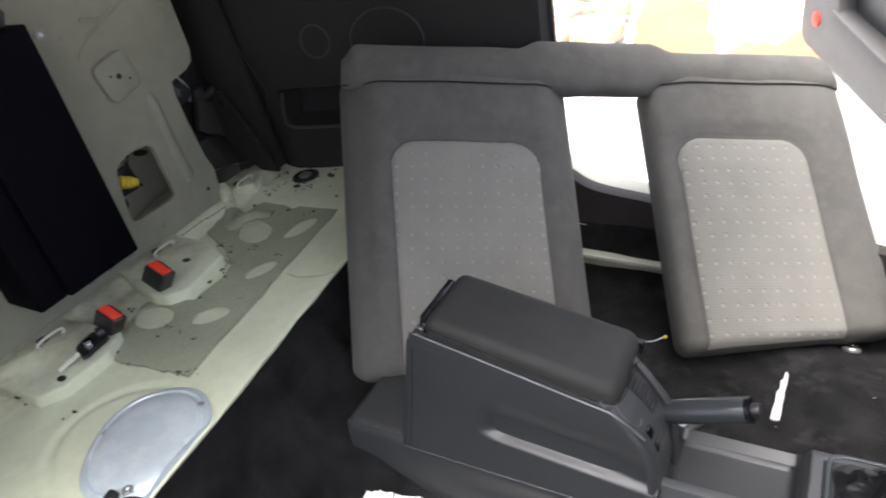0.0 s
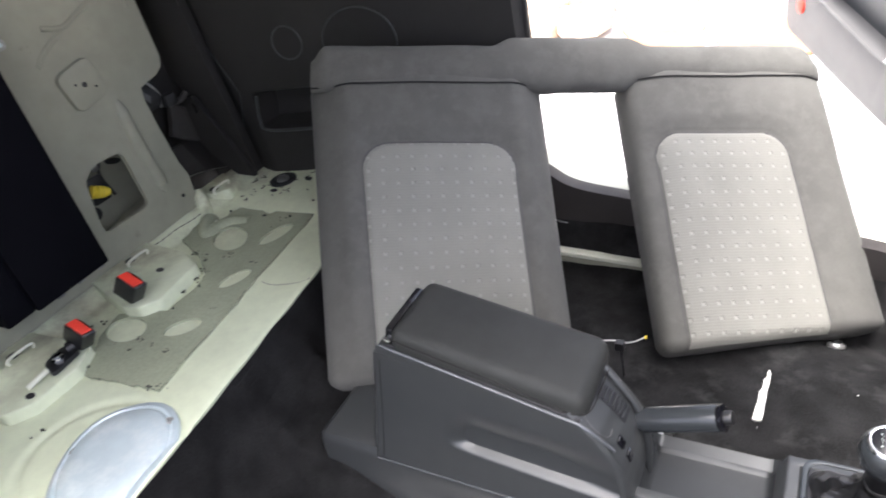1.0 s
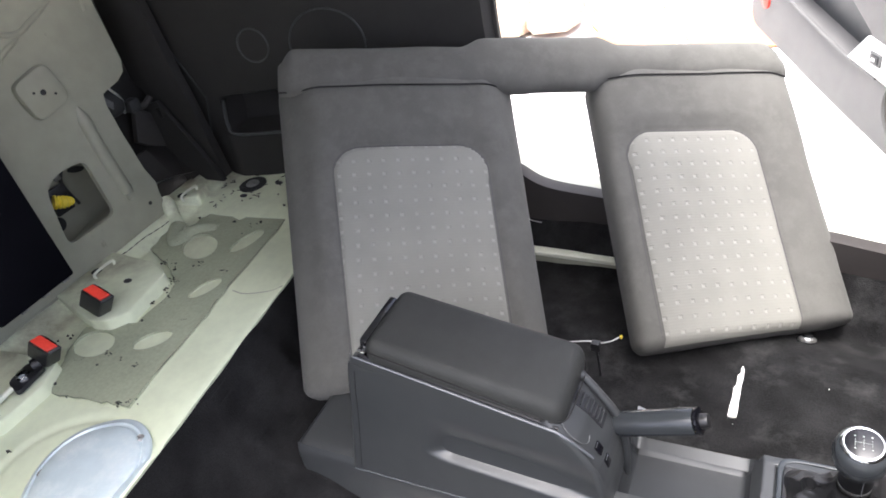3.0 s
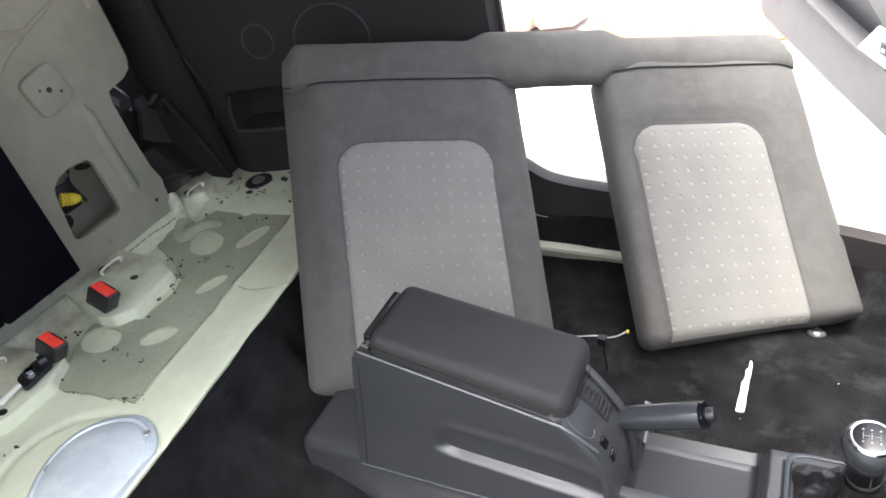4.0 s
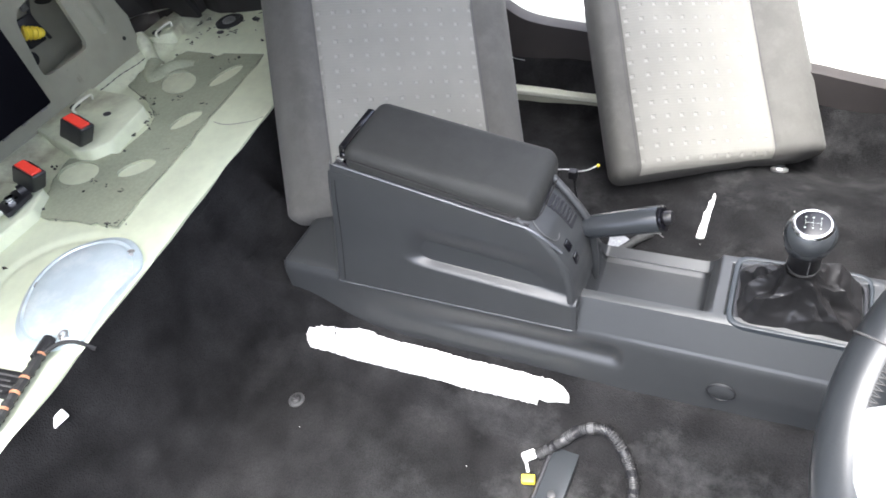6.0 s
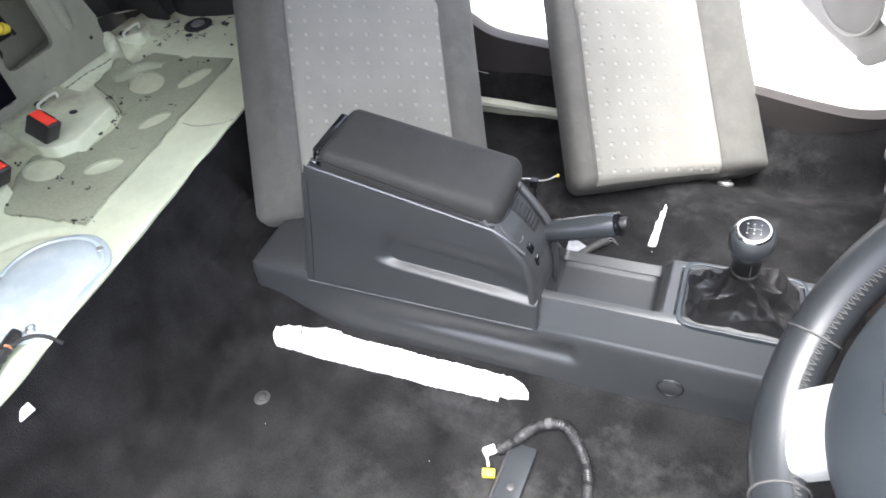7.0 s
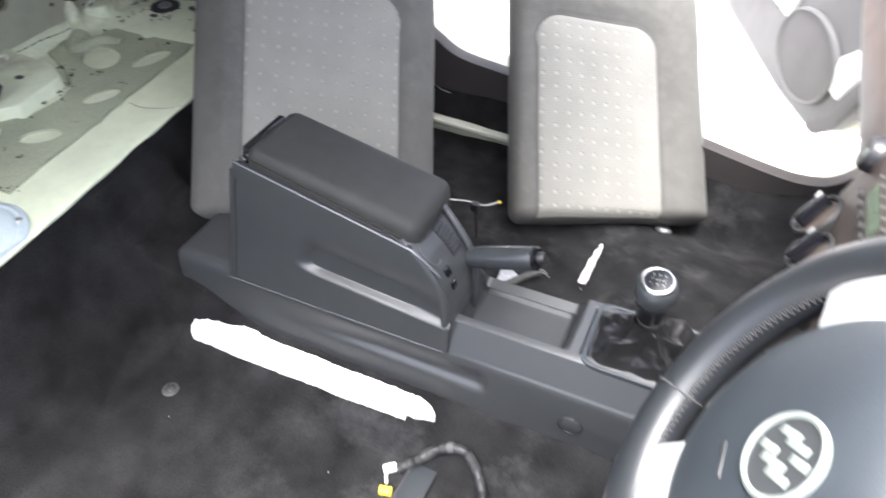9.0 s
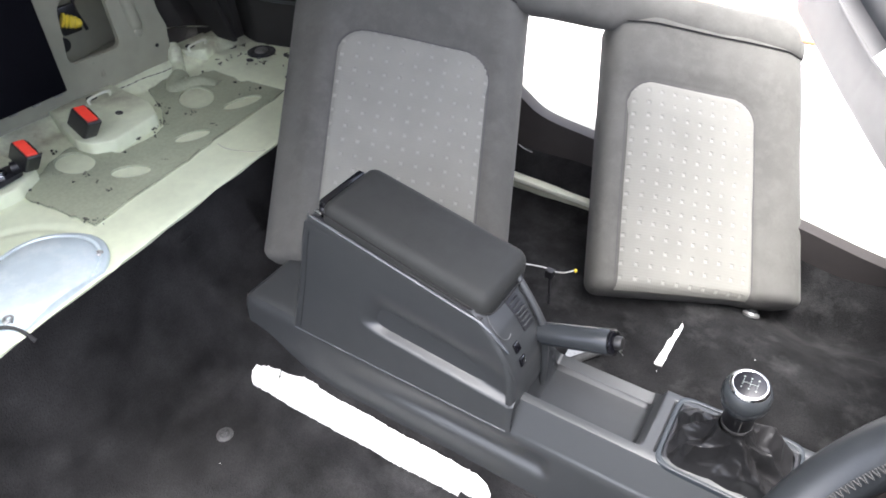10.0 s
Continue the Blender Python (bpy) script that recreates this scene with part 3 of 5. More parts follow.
# added out of view to hold back low sky light
solid("wall_blocker_driver", box(-6, 6, -2.9, -2.6, -0.4, 0.35), DARKWALL, "unseen dark green wall added to block low sky light on the driver side", "hedge", "structure")
solid("pillar_front", tube([(1.30, 0.80, 0.55), (0.95, 0.76, 0.86), (0.60, 0.72, 1.10)], 0.03, 8), TRIM, "windscreen pillar", "pillar", "structure")
# out of view; its front end sets how much light reaches the deck
solid("wall_driver_side", box(-1.05, -0.17, -0.645, -0.62, -0.2, 1.12), TRIM, "unseen black wall closing the driver-side rear against light", "trim panel", "structure")
solid("wall_front", box(1.30, 1.33, -0.75, 0.9, -0.3, 0.62), TRIM, "dark front bulkhead", "car body", "structure")

# ---- seat pan fittings ----
patch_line = [(-0.265, -0.046), (-0.334, -0.053), (-0.441, -0.063), (-0.478, -0.02), (-0.508, 0.03), (-0.528, 0.088), (-0.46, 0.108), (-0.424, 0.125), (-0.420, 0.20), (-0.435, 0.24), (-0.50, 0.29), (-0.60, 0.335), (-0.615, 0.392), (-0.61, 0.434), (-0.587, 0.419), (-0.56, 0.436), (-0.564, 0.466), (-0.543, 0.493), (-0.496, 0.488), (-0.451, 0.471), (-0.412, 0.526), (-0.39, 0.568), (-0.33, 0.488), (-0.306, 0.259), (-0.288, 0.16)]
patch_holes = [oval(-0.477, 0.365, 0.056, 0.037, -31, 24), oval(-0.372, 0.402, 0.021, 0.045, -16, 20), oval(-0.353, 0.243, 0.019, 0.036, -26, 20), oval(-0.350, 0.093, 0.037, 0.022, 39, 24), oval(-0.468, 0.056, 0.048, 0.033, -6, 24)]
jag = []
for a, b in zip(patch_line, patch_line[1:] + patch_line[:1]):
    for k in range(6):
        t = k / 6
        x, y = a[0] + (b[0] - a[0]) * t, a[1] + (b[1] - a[1]) * t
        jag.append((x + rough(x, y, 60, 0.004), y + rough(x, y, 60, 0.004, 5)))
felt = solid("sound_felt", prism(jag, 0.249, 0.2545, holes=patch_holes), FELT, "torn grey-green bitumen felt with oval cut-outs stuck to the seat pan", "felt", angle=30)
part("torn_edge", tube([(x, y, 0.2542) for x, y in jag], 0.0007, 5, closed=True, wave=lambda i: 0.55 + 0.45 * math.sin(i * 1.7) * math.sin(i * 0.37)), RUBBER, felt, "blackened torn edge")

cover = thing("access_cover", "oval zinc access cover screwed to the cream seat pan", "cover plate")
def cover_ring(scale, height):
    return [(min(x, edge_x(y) - 0.001), y, height) for x, y in oval(-0.219, -0.177, 0.112 * scale, 0.094 * scale, 122, 56, 2.3)]


bm = bmesh.new()
loops = [[bm.verts.new(p) for p in cover_ring(k, z)] for k, z in ((1.0, 0.248), (1.0, 0.2535), (0.985, 0.255), (0.945, 0.2548), (0.925, 0.2575), (0.90, 0.2580), (0.885, 0.2552), (0.86, 0.2550), (0.84, 0.2585), (0.80, 0.2612), (0.6, 0.2618), (0.3, 0.2610), (0.05, 0.2605))]
for a, b in zip(loops, loops[1:]):
    for k in range(56):
        bm.faces.new((a[k], a[(k + 1) % 56], b[(k + 1) % 56], b[k]))
bm.faces.new(loops[-1])
part("plate", bm, ZINC, cover, angle=60)
for x, y in ((-0.188, -0.093), (-0.298, -0.190), (-0.166, -0.258)):
    part("screw", lathe([(0.007, 0.0), (0.007, 0.004), (0.005, 0.006), (0.0025, 0.0045)], 14, m=pose(x, y, 0.2535)), STEEL, cover)


def slab_box(corner, along, across, down, bevel):
    """Six-sided block from one top corner and three edges."""
    bm = bmesh.new()
    corner, along, across, down = (Vector(q) for q in (corner, along, across, down))
    top = [bm.verts.new(corner + q) for q in (Vector(), along, along + across, across)]
    low = [bm.verts.new(q.co + down) for q in top]
    bm.faces.new(top)
    bm.faces.new(low[::-1])
    for k in range(4):
        bm.faces.new((top[k], low[k], low[(k + 1) % 4], top[(k + 1) % 4]))
    bmesh.ops.recalc_face_normals(bm, faces=bm.faces[:])
    bmesh.ops.bevel(bm, geom=bm.edges[:], offset=bevel, segments=3, affect="EDGES", profile=0.6)
    return bm


def buckle(corner, size, tail):
    """A buckle standing on its stalk, the button end tipped towards the cabin."""
    b = thing("seat_belt_buckle", "black seat belt buckle with a bright red release button", "seat belt buckle", "rear seat belt buckles")
    c, along, across = Vector(corner), Vector((0.0417, 0, -0.025)) * size, Vector((0.010, 0.023, 0)) * size
    up = along.cross(across).normalized()
    part("body", slab_box(c - 0.05 * along - 0.12 * across, 1.18 * along, 1.26 * across, Vector((-0.0425, -0.0026, -0.050)) * size, 0.0045), BLACK, b)
    part("button", slab_box(c + 0.0035 * up + 0.02 * along + 0.02 * across, 0.96 * along, 0.92 * across, -0.010 * up, 0.002), RED, b, "bright red push button")
    part("slot", slab_box(c + 0.0010 * up + 0.20 * along + 0.96 * across, 0.60 * along, 0.14 * across, -0.004 * up, 0.0008), GLOSS, b)
    if tail:
        part("stalk", tube([c + 0.5 * along + 0.5 * across + Vector((-0.036, -0.004, -0.044)), (-0.490, -0.042, 0.288)], 0.012, 12), BLACK, b)
        part("anchor", prism(rounded([(-0.505, -0.084), (-0.459, -0.098), (-0.466, -0.034), (-0.513, -0.036)], 0.012), 0.279, 0.287, bevel=0.002), BLACK, b)
        part("bolt", lathe([(0.012, 0), (0.012, 0.003), (0.009, 0.004), (0.009, 0.010), (0.006, 0.011)], 6, m=pose(-0.484, -0.066, 0.287)), CHROME, b, "bright bolt head")
        part("tail_strap", tube(spline([(-0.481, -0.092, 0.286), (-0.481, -0.110, 0.285), (-0.485, -0.132, 0.280)], 4), 0.0052, 8), PAINT, b, "pale strap end")
    return b


buckle((-0.485, 0.100, 0.345), 0.84, False)
buckle((-0.466, -0.032, 0.343), 0.78, True)
LUGS = (
    ((-0.632, 0.222), 0.278, [(-0.668, 0.285), (-0.51, 0.272), (-0.450, 0.243), (-0.434, 0.128), (-0.462, 0.094), (-0.50, 0.088), (-0.668, 0.135)]),
    ((-0.62, -0.075), 0.274, [(-0.668, -0.02), (-0.52, -0.012), (-0.474, -0.010), (-0.445, -0.063), (-0.448, -0.150), (-0.478, -0.190), (-0.668, -0.20)]),
    ((-0.650, 0.511), 0.286, [(-0.690, 0.490), (-0.640, 0.482), (-0.600, 0.512), (-0.612, 0.560), (-0.690, 0.585)]),
)
for (cx, cy), z, line in LUGS:
    lug = thing("seat_mount", "grimy cream seat mounting plate with a welded wire loop", "bracket", "seat mounts")
    part("plate", prism(rounded(line, 0.008), 0.236, z, bevel=0.0035), PAN, lug, angle=50)
    part("loop", tube(spline([(cx + 0.026, cy - 0.024, z - 0.003), (cx + 0.027, cy - 0.023, z + 0.011), (cx + 0.027, cy + 0.023, z + 0.011), (cx + 0.026, cy + 0.024, z - 0.003)], 5), 0.003, 8), PAINT, lug, "welded wire loop")
    part("hole", lathe([(0.0115, 0), (0.0115, 0.001)], 16, m=pose(cx + 0.004, cy - 0.005, z + 0.0002)), RUBBER, lug)
for x, y, z in ((-0.520, 0.205, 0.2774), (-0.471, -0.140, 0.2734), (-0.60, 0.425, 0.262), (-0.53, -0.19, 0.262), (-0.50, 0.555, 0.264), (-0.44, 0.62, 0.264)):
    solid("drain_hole", lathe([(0.010, 0), (0.010, 0.0015)], 16, m=pose(x, y, z) @ Matrix.Diagonal((1, 0.7, 1, 1))), BLACK, "dark oval hole in the seat pan", "hole", "structure")
grommet = thing("rubber_grommet", "black ribbed rubber grommet in the seat pan", "grommet")
part("rim", lathe([(0.034, 0), (0.034, 0.004), (0.028, 0.007), (0.024, 0.003)], 28, m=pose(-0.512, 0.607, 0.262)), RUBBER, grommet)
part("boss", lathe([(0.016, 0), (0.016, 0.006), (0.012, 0.009), (0.005, 0.009)], 24, m=pose(-0.512, 0.607, 0.262)), STEEL, grommet)

amp = thing("amplifier", "long gloss black amplifier case screwed upright to the bulkhead", "amplifier")
part("case", box(-0.645, -0.53, -0.03, 0.128, 0.356, 0.80, 0.005), AMP, amp)
part("side_case", box(-0.645, -0.537, -0.085, -0.0305, 0.358, 0.80, 0.005), AMP, amp)
part("bracket", prism([(-0.02, 0.80), (0.115, 0.80), (0.125, 0.82), (0.10, 0.862), (-0.03, 0.862), (-0.045, 0.83)], -0.60, -0.565, "x", bevel=0.004), CONDUIT, amp, "dull dark steel end bracket")
for k in range(4):
    part("fin", box(-0.563, -0.552, -0.02, 0.07, 0.806 + 0.013 * k, 0.812 + 0.013 * k, 0.002), TAPE, amp)
part("hole", lathe([(0.008, 0), (0.008, 0.002)], 14, m=pose(-0.5645, 0.095, 0.835, 0, 90, 0)), BLACK, amp)
for k in range(3):
    part("stud", box(-0.560 + 0.0, -0.5285, 0.01 + 0.045 * k, 0.024 + 0.045 * k, 0.3548, 0.3575), STEEL, amp)
part("foot", box(-0.65, -0.60, -0.075, -0.028, 0.352, 0.375, 0.003), BLACK, amp)
part("bolt", lathe([(0.012, 0), (0.012, 0.004), (0.009, 0.008), (0.004, 0.008)], 6, m=pose(-0.60, -0.055, 0.364, 0, 90, 0)), STEEL, amp)
bead = thing("seat_pan_bead", "raised pressed bead curling round the cream seat pan", "car body", kind="structure")
part("bead", tube(spline([(-0.660, 0.470, 0.302), (-0.648, 0.461, 0.284), (-0.634, 0.449, 0.260), (-0.602, 0.426, 0.248), (-0.575, 0.412, 0.242)], 8), 0.0165, 16, wave=lambda i: 0.6 + 0.4 * min(1, i / 6)), PAN, bead)
part("felt_hump", tube(spline([(-0.60, 0.425, 0.248), (-0.58, 0.395, 0.247), (-0.552, 0.372, 0.245), (-0.548, 0.400, 0.245), (-0.530, 0.428, 0.244), (-0.49, 0.440, 0.238)], 8), 0.022, 14), FELT, bead, "felt-covered hump")
part("sealer", tube(spline([(-0.648, 0.44, 0.268), (-0.640, 0.35, 0.262), (-0.648, 0.30, 0.268), (-0.652, 0.10, 0.272), (-0.650, -0.20, 0.272), (-0.65, -0.5, 0.27)], 10), 0.003, 8), PAINT_SHADED_DIRTY, bead)
part("seam_crack", tube([(x + rough(x, y, 90, 0.002), y, max(z, deck_z(x, y) + 0.0012)) for x, y, z in spline([(-0.629, 0.44, 0.262), (-0.628, 0.40, 0.261), (-0.633, 0.35, 0.262), (-0.634, 0.30, 0.264), (-0.640, 0.27, 0.266)], 8)], 0.0011, 6, wave=lambda i: 0.7 + 0.5 * math.sin(i * 2.1)), RUBBER, bead, "dark cracked seam sealer")
for x0, y0, n in ((-0.556, 0.53, 7), (-0.545, 0.575, 5), (-0.47, 0.56, 6), (-0.585, 0.60, 5), (-0.53, 0.66, 6), (-0.46, 0.63, 4)):
    bm = bmesh.new()
    for k in range(n):
        x, y, l, turn = random.gauss(x0, 0.010), random.gauss(y0, 0.012), random.uniform(0.002, 0.008), random.gauss(0.9, 0.5)
        z = deck_z(x, y) + 0.0006
        c, s = l * math.cos(turn), l * math.sin(turn)
        prism([(x - c, y - s), (x + 0.15 * s + 0.0006, y - 0.15 * c), (x + c, y + s), (x - 0.12 * s - 0.0006, y + 0.12 * c)], z - 0.002, z + 0.0008, bm=bm)
    solid("scratch_mark", bm, RUBBER, "dark scratches on the cream seat pan by the grommet", "grime", "structure")
for i in range(46):
    x, y = random.uniform(-0.62, -0.30), random.uniform(-0.2, 0.62)
    if x > -0.40 and y < 0.45:
        x -= 0.15
    r = random.uniform(0.0010, 0.0030)
    if min(math.hypot(x + 0.477, y - 0.365), math.hypot(x + 0.468, y - 0.056), math.hypot(x + 0.350, y - 0.093)) < 0.05:
        continue
    solid("grime_fleck", prism([(x + r * random.uniform(0.3, 2.2) * math.cos(a), y + r * random.uniform(0.3, 1.6) * math.sin(a)) for a in (0, 0.9, 1.8, 2.7, 3.6, 4.5, 5.4)], deck_z(x, y) + 0.003, deck_z(x, y) + 0.0062), RUBBER, "black fleck of old glue on the seat pan", "grime", "structure")

for x, y, n, w in ((-0.447, 0.246, 12, 0.020), (-0.444, 0.221, 9, 0.014), (-0.44, 0.177, 8, 0.010), (-0.413, 0.042, 6, 0.010), (-0.372, 0.038, 3, 0.012), (-0.332, 0.031, 6, 0.007), (-0.276, -0.040, 9, 0.016), (-0.294, -0.046, 5, 0.010), (-0.43, 0.306, 9, 0.016), (-0.324, 0.154, 3, 0.007), (-0.412, 0.202, 2, 0.006), (-0.35, 0.30, 4, 0.02), (-0.52, 0.30, 9, 0.02), (-0.40, 0.46, 5, 0.02)):
    bm = bmesh.new()
    for k in range(n):
        a, b = x + random.gauss(0, w * 0.5), y + random.gauss(0, w * 0.35)
        r = random.uniform(0.0007, 0.0022)
        prism([(a + r * random.uniform(0.5, 2.4) * math.cos(t), b + r * random.uniform(0.4, 1.3) * math.sin(t)) for t in (0, 1.05, 2.1, 3.15, 4.2, 5.25)], 0.2535, 0.2552, bm=bm)
    solid("glue_mark", bm, RUBBER, "cluster of old black glue marks on the felt", "grime", "structure")
part("panel_step", tube(spline([(-0.291, 0.252, 0.2495), (-0.256, 0.249, 0.2495), (-0.208, 0.267, 0.2495), (-0.192, 0.285, 0.2495)], 6), 0.0010, 6), PAINT_SHADED_DIRTY, bead)


# ---- rear seat cushion, leaned back on the passenger side ----
U, V, N = Vector((0.82136, 0.52310, -0.22746)), Vector((-0.29376, 0.72972, 0.61743)), Vector((0.48896, -0.44031, 0.75302))
bench_pose = Matrix(((U.x, V.x, N.x, -0.084), (U.y, V.y, N.y, 0.455), (U.z, V.z, N.z, 0.443), (0, 0, 0, 1)))
bench = thing("rear_seat_cushion", "dark grey cloth rear bench cushion with pale dotted inserts, leaned upright", "seat cushion", m=bench_pose)


def inside(u, v, u0, u1, v0, v1, r):
    """Depth inside a rounded rectangle (negative outside)."""
    qx, qy = abs(u - (u0 + u1) / 2) - (u1 - u0) / 2 + r, abs(v - (v0 + v1) / 2) - (v1 - v0) / 2 + r
    return r - math.hypot(max(qx, 0), max(qy, 0)) - min(max(qx, qy), 0)


def pad_height(u, v, side):
    """Height of the cushion's face: raised bolsters, flat middle, stitched groove."""
    u0, u1, v0, v1, i0, i1, it = side
    d = inside(u, v, u0, u1, v0, v1, 0.022)
    edge = 0.036 * (math.sqrt(max(0, 1 - (1 - min(max(d, 0) / 0.026, 1)) ** 2)) - 1)
    under = smooth(0.05, 0.0, v1 - v) * smooth(0.0, 0.05, min(u - u0, u1 - u))
    edge *= 1 - 0.75 * under
    k = inside(u, v, i0, i1, v0 - 0.2, it, 0.055)
    edge -= (0.044 if u0 < 0 else 0.018) * (1 - smooth(0, 0.10, u - u0)) ** 1.5 + (0.038 if u0 < 0 else 0.022) * (1 - smooth(0, 0.085, u1 - u)) ** 1.5
    z = edge + 0.008 * (1 - smooth(-0.04, 0.0, k)) - 0.0035 * math.exp(-(k / 0.004) ** 2) + 0.005 * smooth(0.0, 0.07, k)
    return z + rough(u, v, 6, 0.004) + rough(u, v, 16, 0.0010, 2)


def cushion(side, name):
    u0, u1, v0, v1, i0, i1, it = side
    nu, nv = 84, 108

    def face(a, b):
        u, v = u0 + (u1 - u0) * a, v0 + (v1 - v0) * b
        r = 0.026
        d = inside(u, v, u0, u1, v0, v1, r)
        if d < 0:
            cu, cv = min(max(u, u0 + r), u1 - r), min(max(v, v0 + r), v1 - r)
            w = Vector((u - cu, v - cv)).normalized() * r
            u, v = cu + w.x, cv + w.y
        return Vector((u, v, pad_height(u, v, side)))

    bm = sheet(face, nu, nv)
    left_taper, right_taper, lift = (0.038, -0.014, 0.0) if u0 < 0 else (0.010, -0.012, 0.030)

    def warp(q):
        fu, fv = (q.x - u0) / (u1 - u0), 1 - (q.y - v0) / (v1 - v0)
        return Vector((q.x + left_taper * fv * (1 - fu) - right_taper * fv * fu, q.y + lift * fu * fv ** 3, q.z))

    rim = [e for e in bm.edges if e.is_boundary]
    ext = bmesh.ops.extrude_edge_only(bm, edges=rim)
    low = [g for g in ext["geom"] if isinstance(g, bmesh.types.BMVert)]
    for q in low:
        q.co.z = -0.082
        q.co.x += 0.006 if q.co.x < (u0 + u1) / 2 else -0.006
    bmesh.ops.contextual_create(bm, geom=[e for e in bm.edges if e.is_boundary])
    for q in bm.verts:
        q.co = warp(q.co)
    half = part("cushion_half", bm, CLOTH, bench, angle=60)

    def insert(a, b):
        u, v = i0 + (i1 - i0) * a, v0 + 0.004 + (it - v0 - 0.004) * b
        d = inside(u, v, i0, i1, v0 - 0.2, it, 0.055)
        if d < 0:
            cu, cv = min(max(u, i0 + 0.055), i1 - 0.055), it - 0.055
            w = Vector((u - cu, v - cv)).normalized() * 0.055
            u, v = cu + w.x, cv + w.y
            d = 0
        return warp(Vector((u, v, pad_height(u, v, side) + 0.0030 * smooth(0, 0.008, d) - 0.001)))

    part("fabric_insert", sheet(insert, 60, 84), KNIT, half, name, angle=60)
    seam = [(i0, v0 + 0.01), (i0, it - 0.055)] + [(i0 + 0.055 - 0.055 * math.cos(a), it - 0.055 + 0.055 * math.sin(a)) for a in (0.26, 0.52, 0.79, 1.05, 1.31, 1.57)]
    seam += [(i1 - 0.055 + 0.055 * math.sin(a), it - 0.055 + 0.055 * math.cos(a)) for a in (0, 0.26, 0.52, 0.79, 1.05, 1.31, 1.57)] + [(i1, v0 + 0.01)]
    dense = []
    for p, q in zip(seam, seam[1:]):
        n = max(1, int(math.hypot(q[0] - p[0], q[1] - p[1]) / 0.012))
        dense += [(p[0] + (q[0] - p[0]) * k / n, p[1] + (q[1] - p[1]) * k / n) for k in range(n)]
    part("piping", tube([warp(Vector((p[0], p[1], pad_height(p[0], p[1], side) + 0.0004))) for p in dense], 0.0012, 6), CLOTH_SIDE, half)


LEFT = (-0.131, 0.345, -0.437, 0.176, -0.038, 0.262, 0.018)
RIGHT = (0.507, 0.950, -0.402, 0.184, 0.547, 0.823, 0.036)
cushion(LEFT, "pale grey dotted knit insert")
cushion(RIGHT, "pale grey dotted knit insert")


def roll_face(a, b):
    u = -0.124 + 1.062 * a
    mid = smooth(0.235, 0.285, u) * (1 - smooth(0.52, 0.575, u))
    gap = smooth(0.28, 0.36, u) * (1 - smooth(0.50, 0.54, u))
    top = 0.236 + 0.008 * a + 0.020 * mid - 0.03 * (1 - smooth(0, 0.035, a)) ** 2 - 0.035 * smooth(0.94, 1, a) ** 2
    low = 0.148 + 0.008 * a - 0.012 * (1 - smooth(0.26, 0.40, u)) - 0.016 * gap + 0.004 * (1 - smooth(0, 0.02, a)) + 0.004 * smooth(0.98, 1, a)
    t = math.pi * (0.02 + 0.96 * b)
    v = (top + low) / 2 - (top - low) / 2 * math.cos(t)
    z = -0.034 + 0.047 * math.sin(t) ** 0.42 * (1 - 0.4 * (1 - smooth(0, 0.035, a)) ** 2 - 0.4 * smooth(0.965, 1, a) ** 2)
    return Vector((u, v, z + rough(u, v, 9, 0.004) + rough(u, v, 22, 0.0014, 4)))


bm = sheet(roll_face, 150, 18)
ext = bmesh.ops.extrude_edge_only(bm, edges=[e for e in bm.edges if e.is_boundary])
for g in ext["geom"]:
    if isinstance(g, bmesh.types.BMVert):
        g.co.z = -0.078
        g.co.y += 0.034 if g.co.y < 0.185 else -0.012
bmesh.ops.contextual_create(bm, geom=[e for e in bm.edges if e.is_boundary])
part("front_roll", bm, CLOTH, bench, "plain dark grey front roll", angle=60)
for side, a0, a1 in ((LEFT, -0.122, 0.318), (RIGHT, 0.530, 0.936)):
    run = []
    for k in range(41):
        u = a0 + (a1 - a0) * k / 40
        low = 0.148 + 0.008 * (u + 0.124) / 1.062 - (0.012 if u < 0.4 else 0.0) + 0.0045
        run.append((u, low, max(pad_height(u, low, side), -0.012) + 0.0022))
    part("roll_seam", tube(run, 0.0016, 6), SEAM, bench, "dark sewn seam")

# ---- centre console ----
console = thing("centre_console", "charcoal plastic centre console on the carpeted tunnel", "console")
MID = 0.103


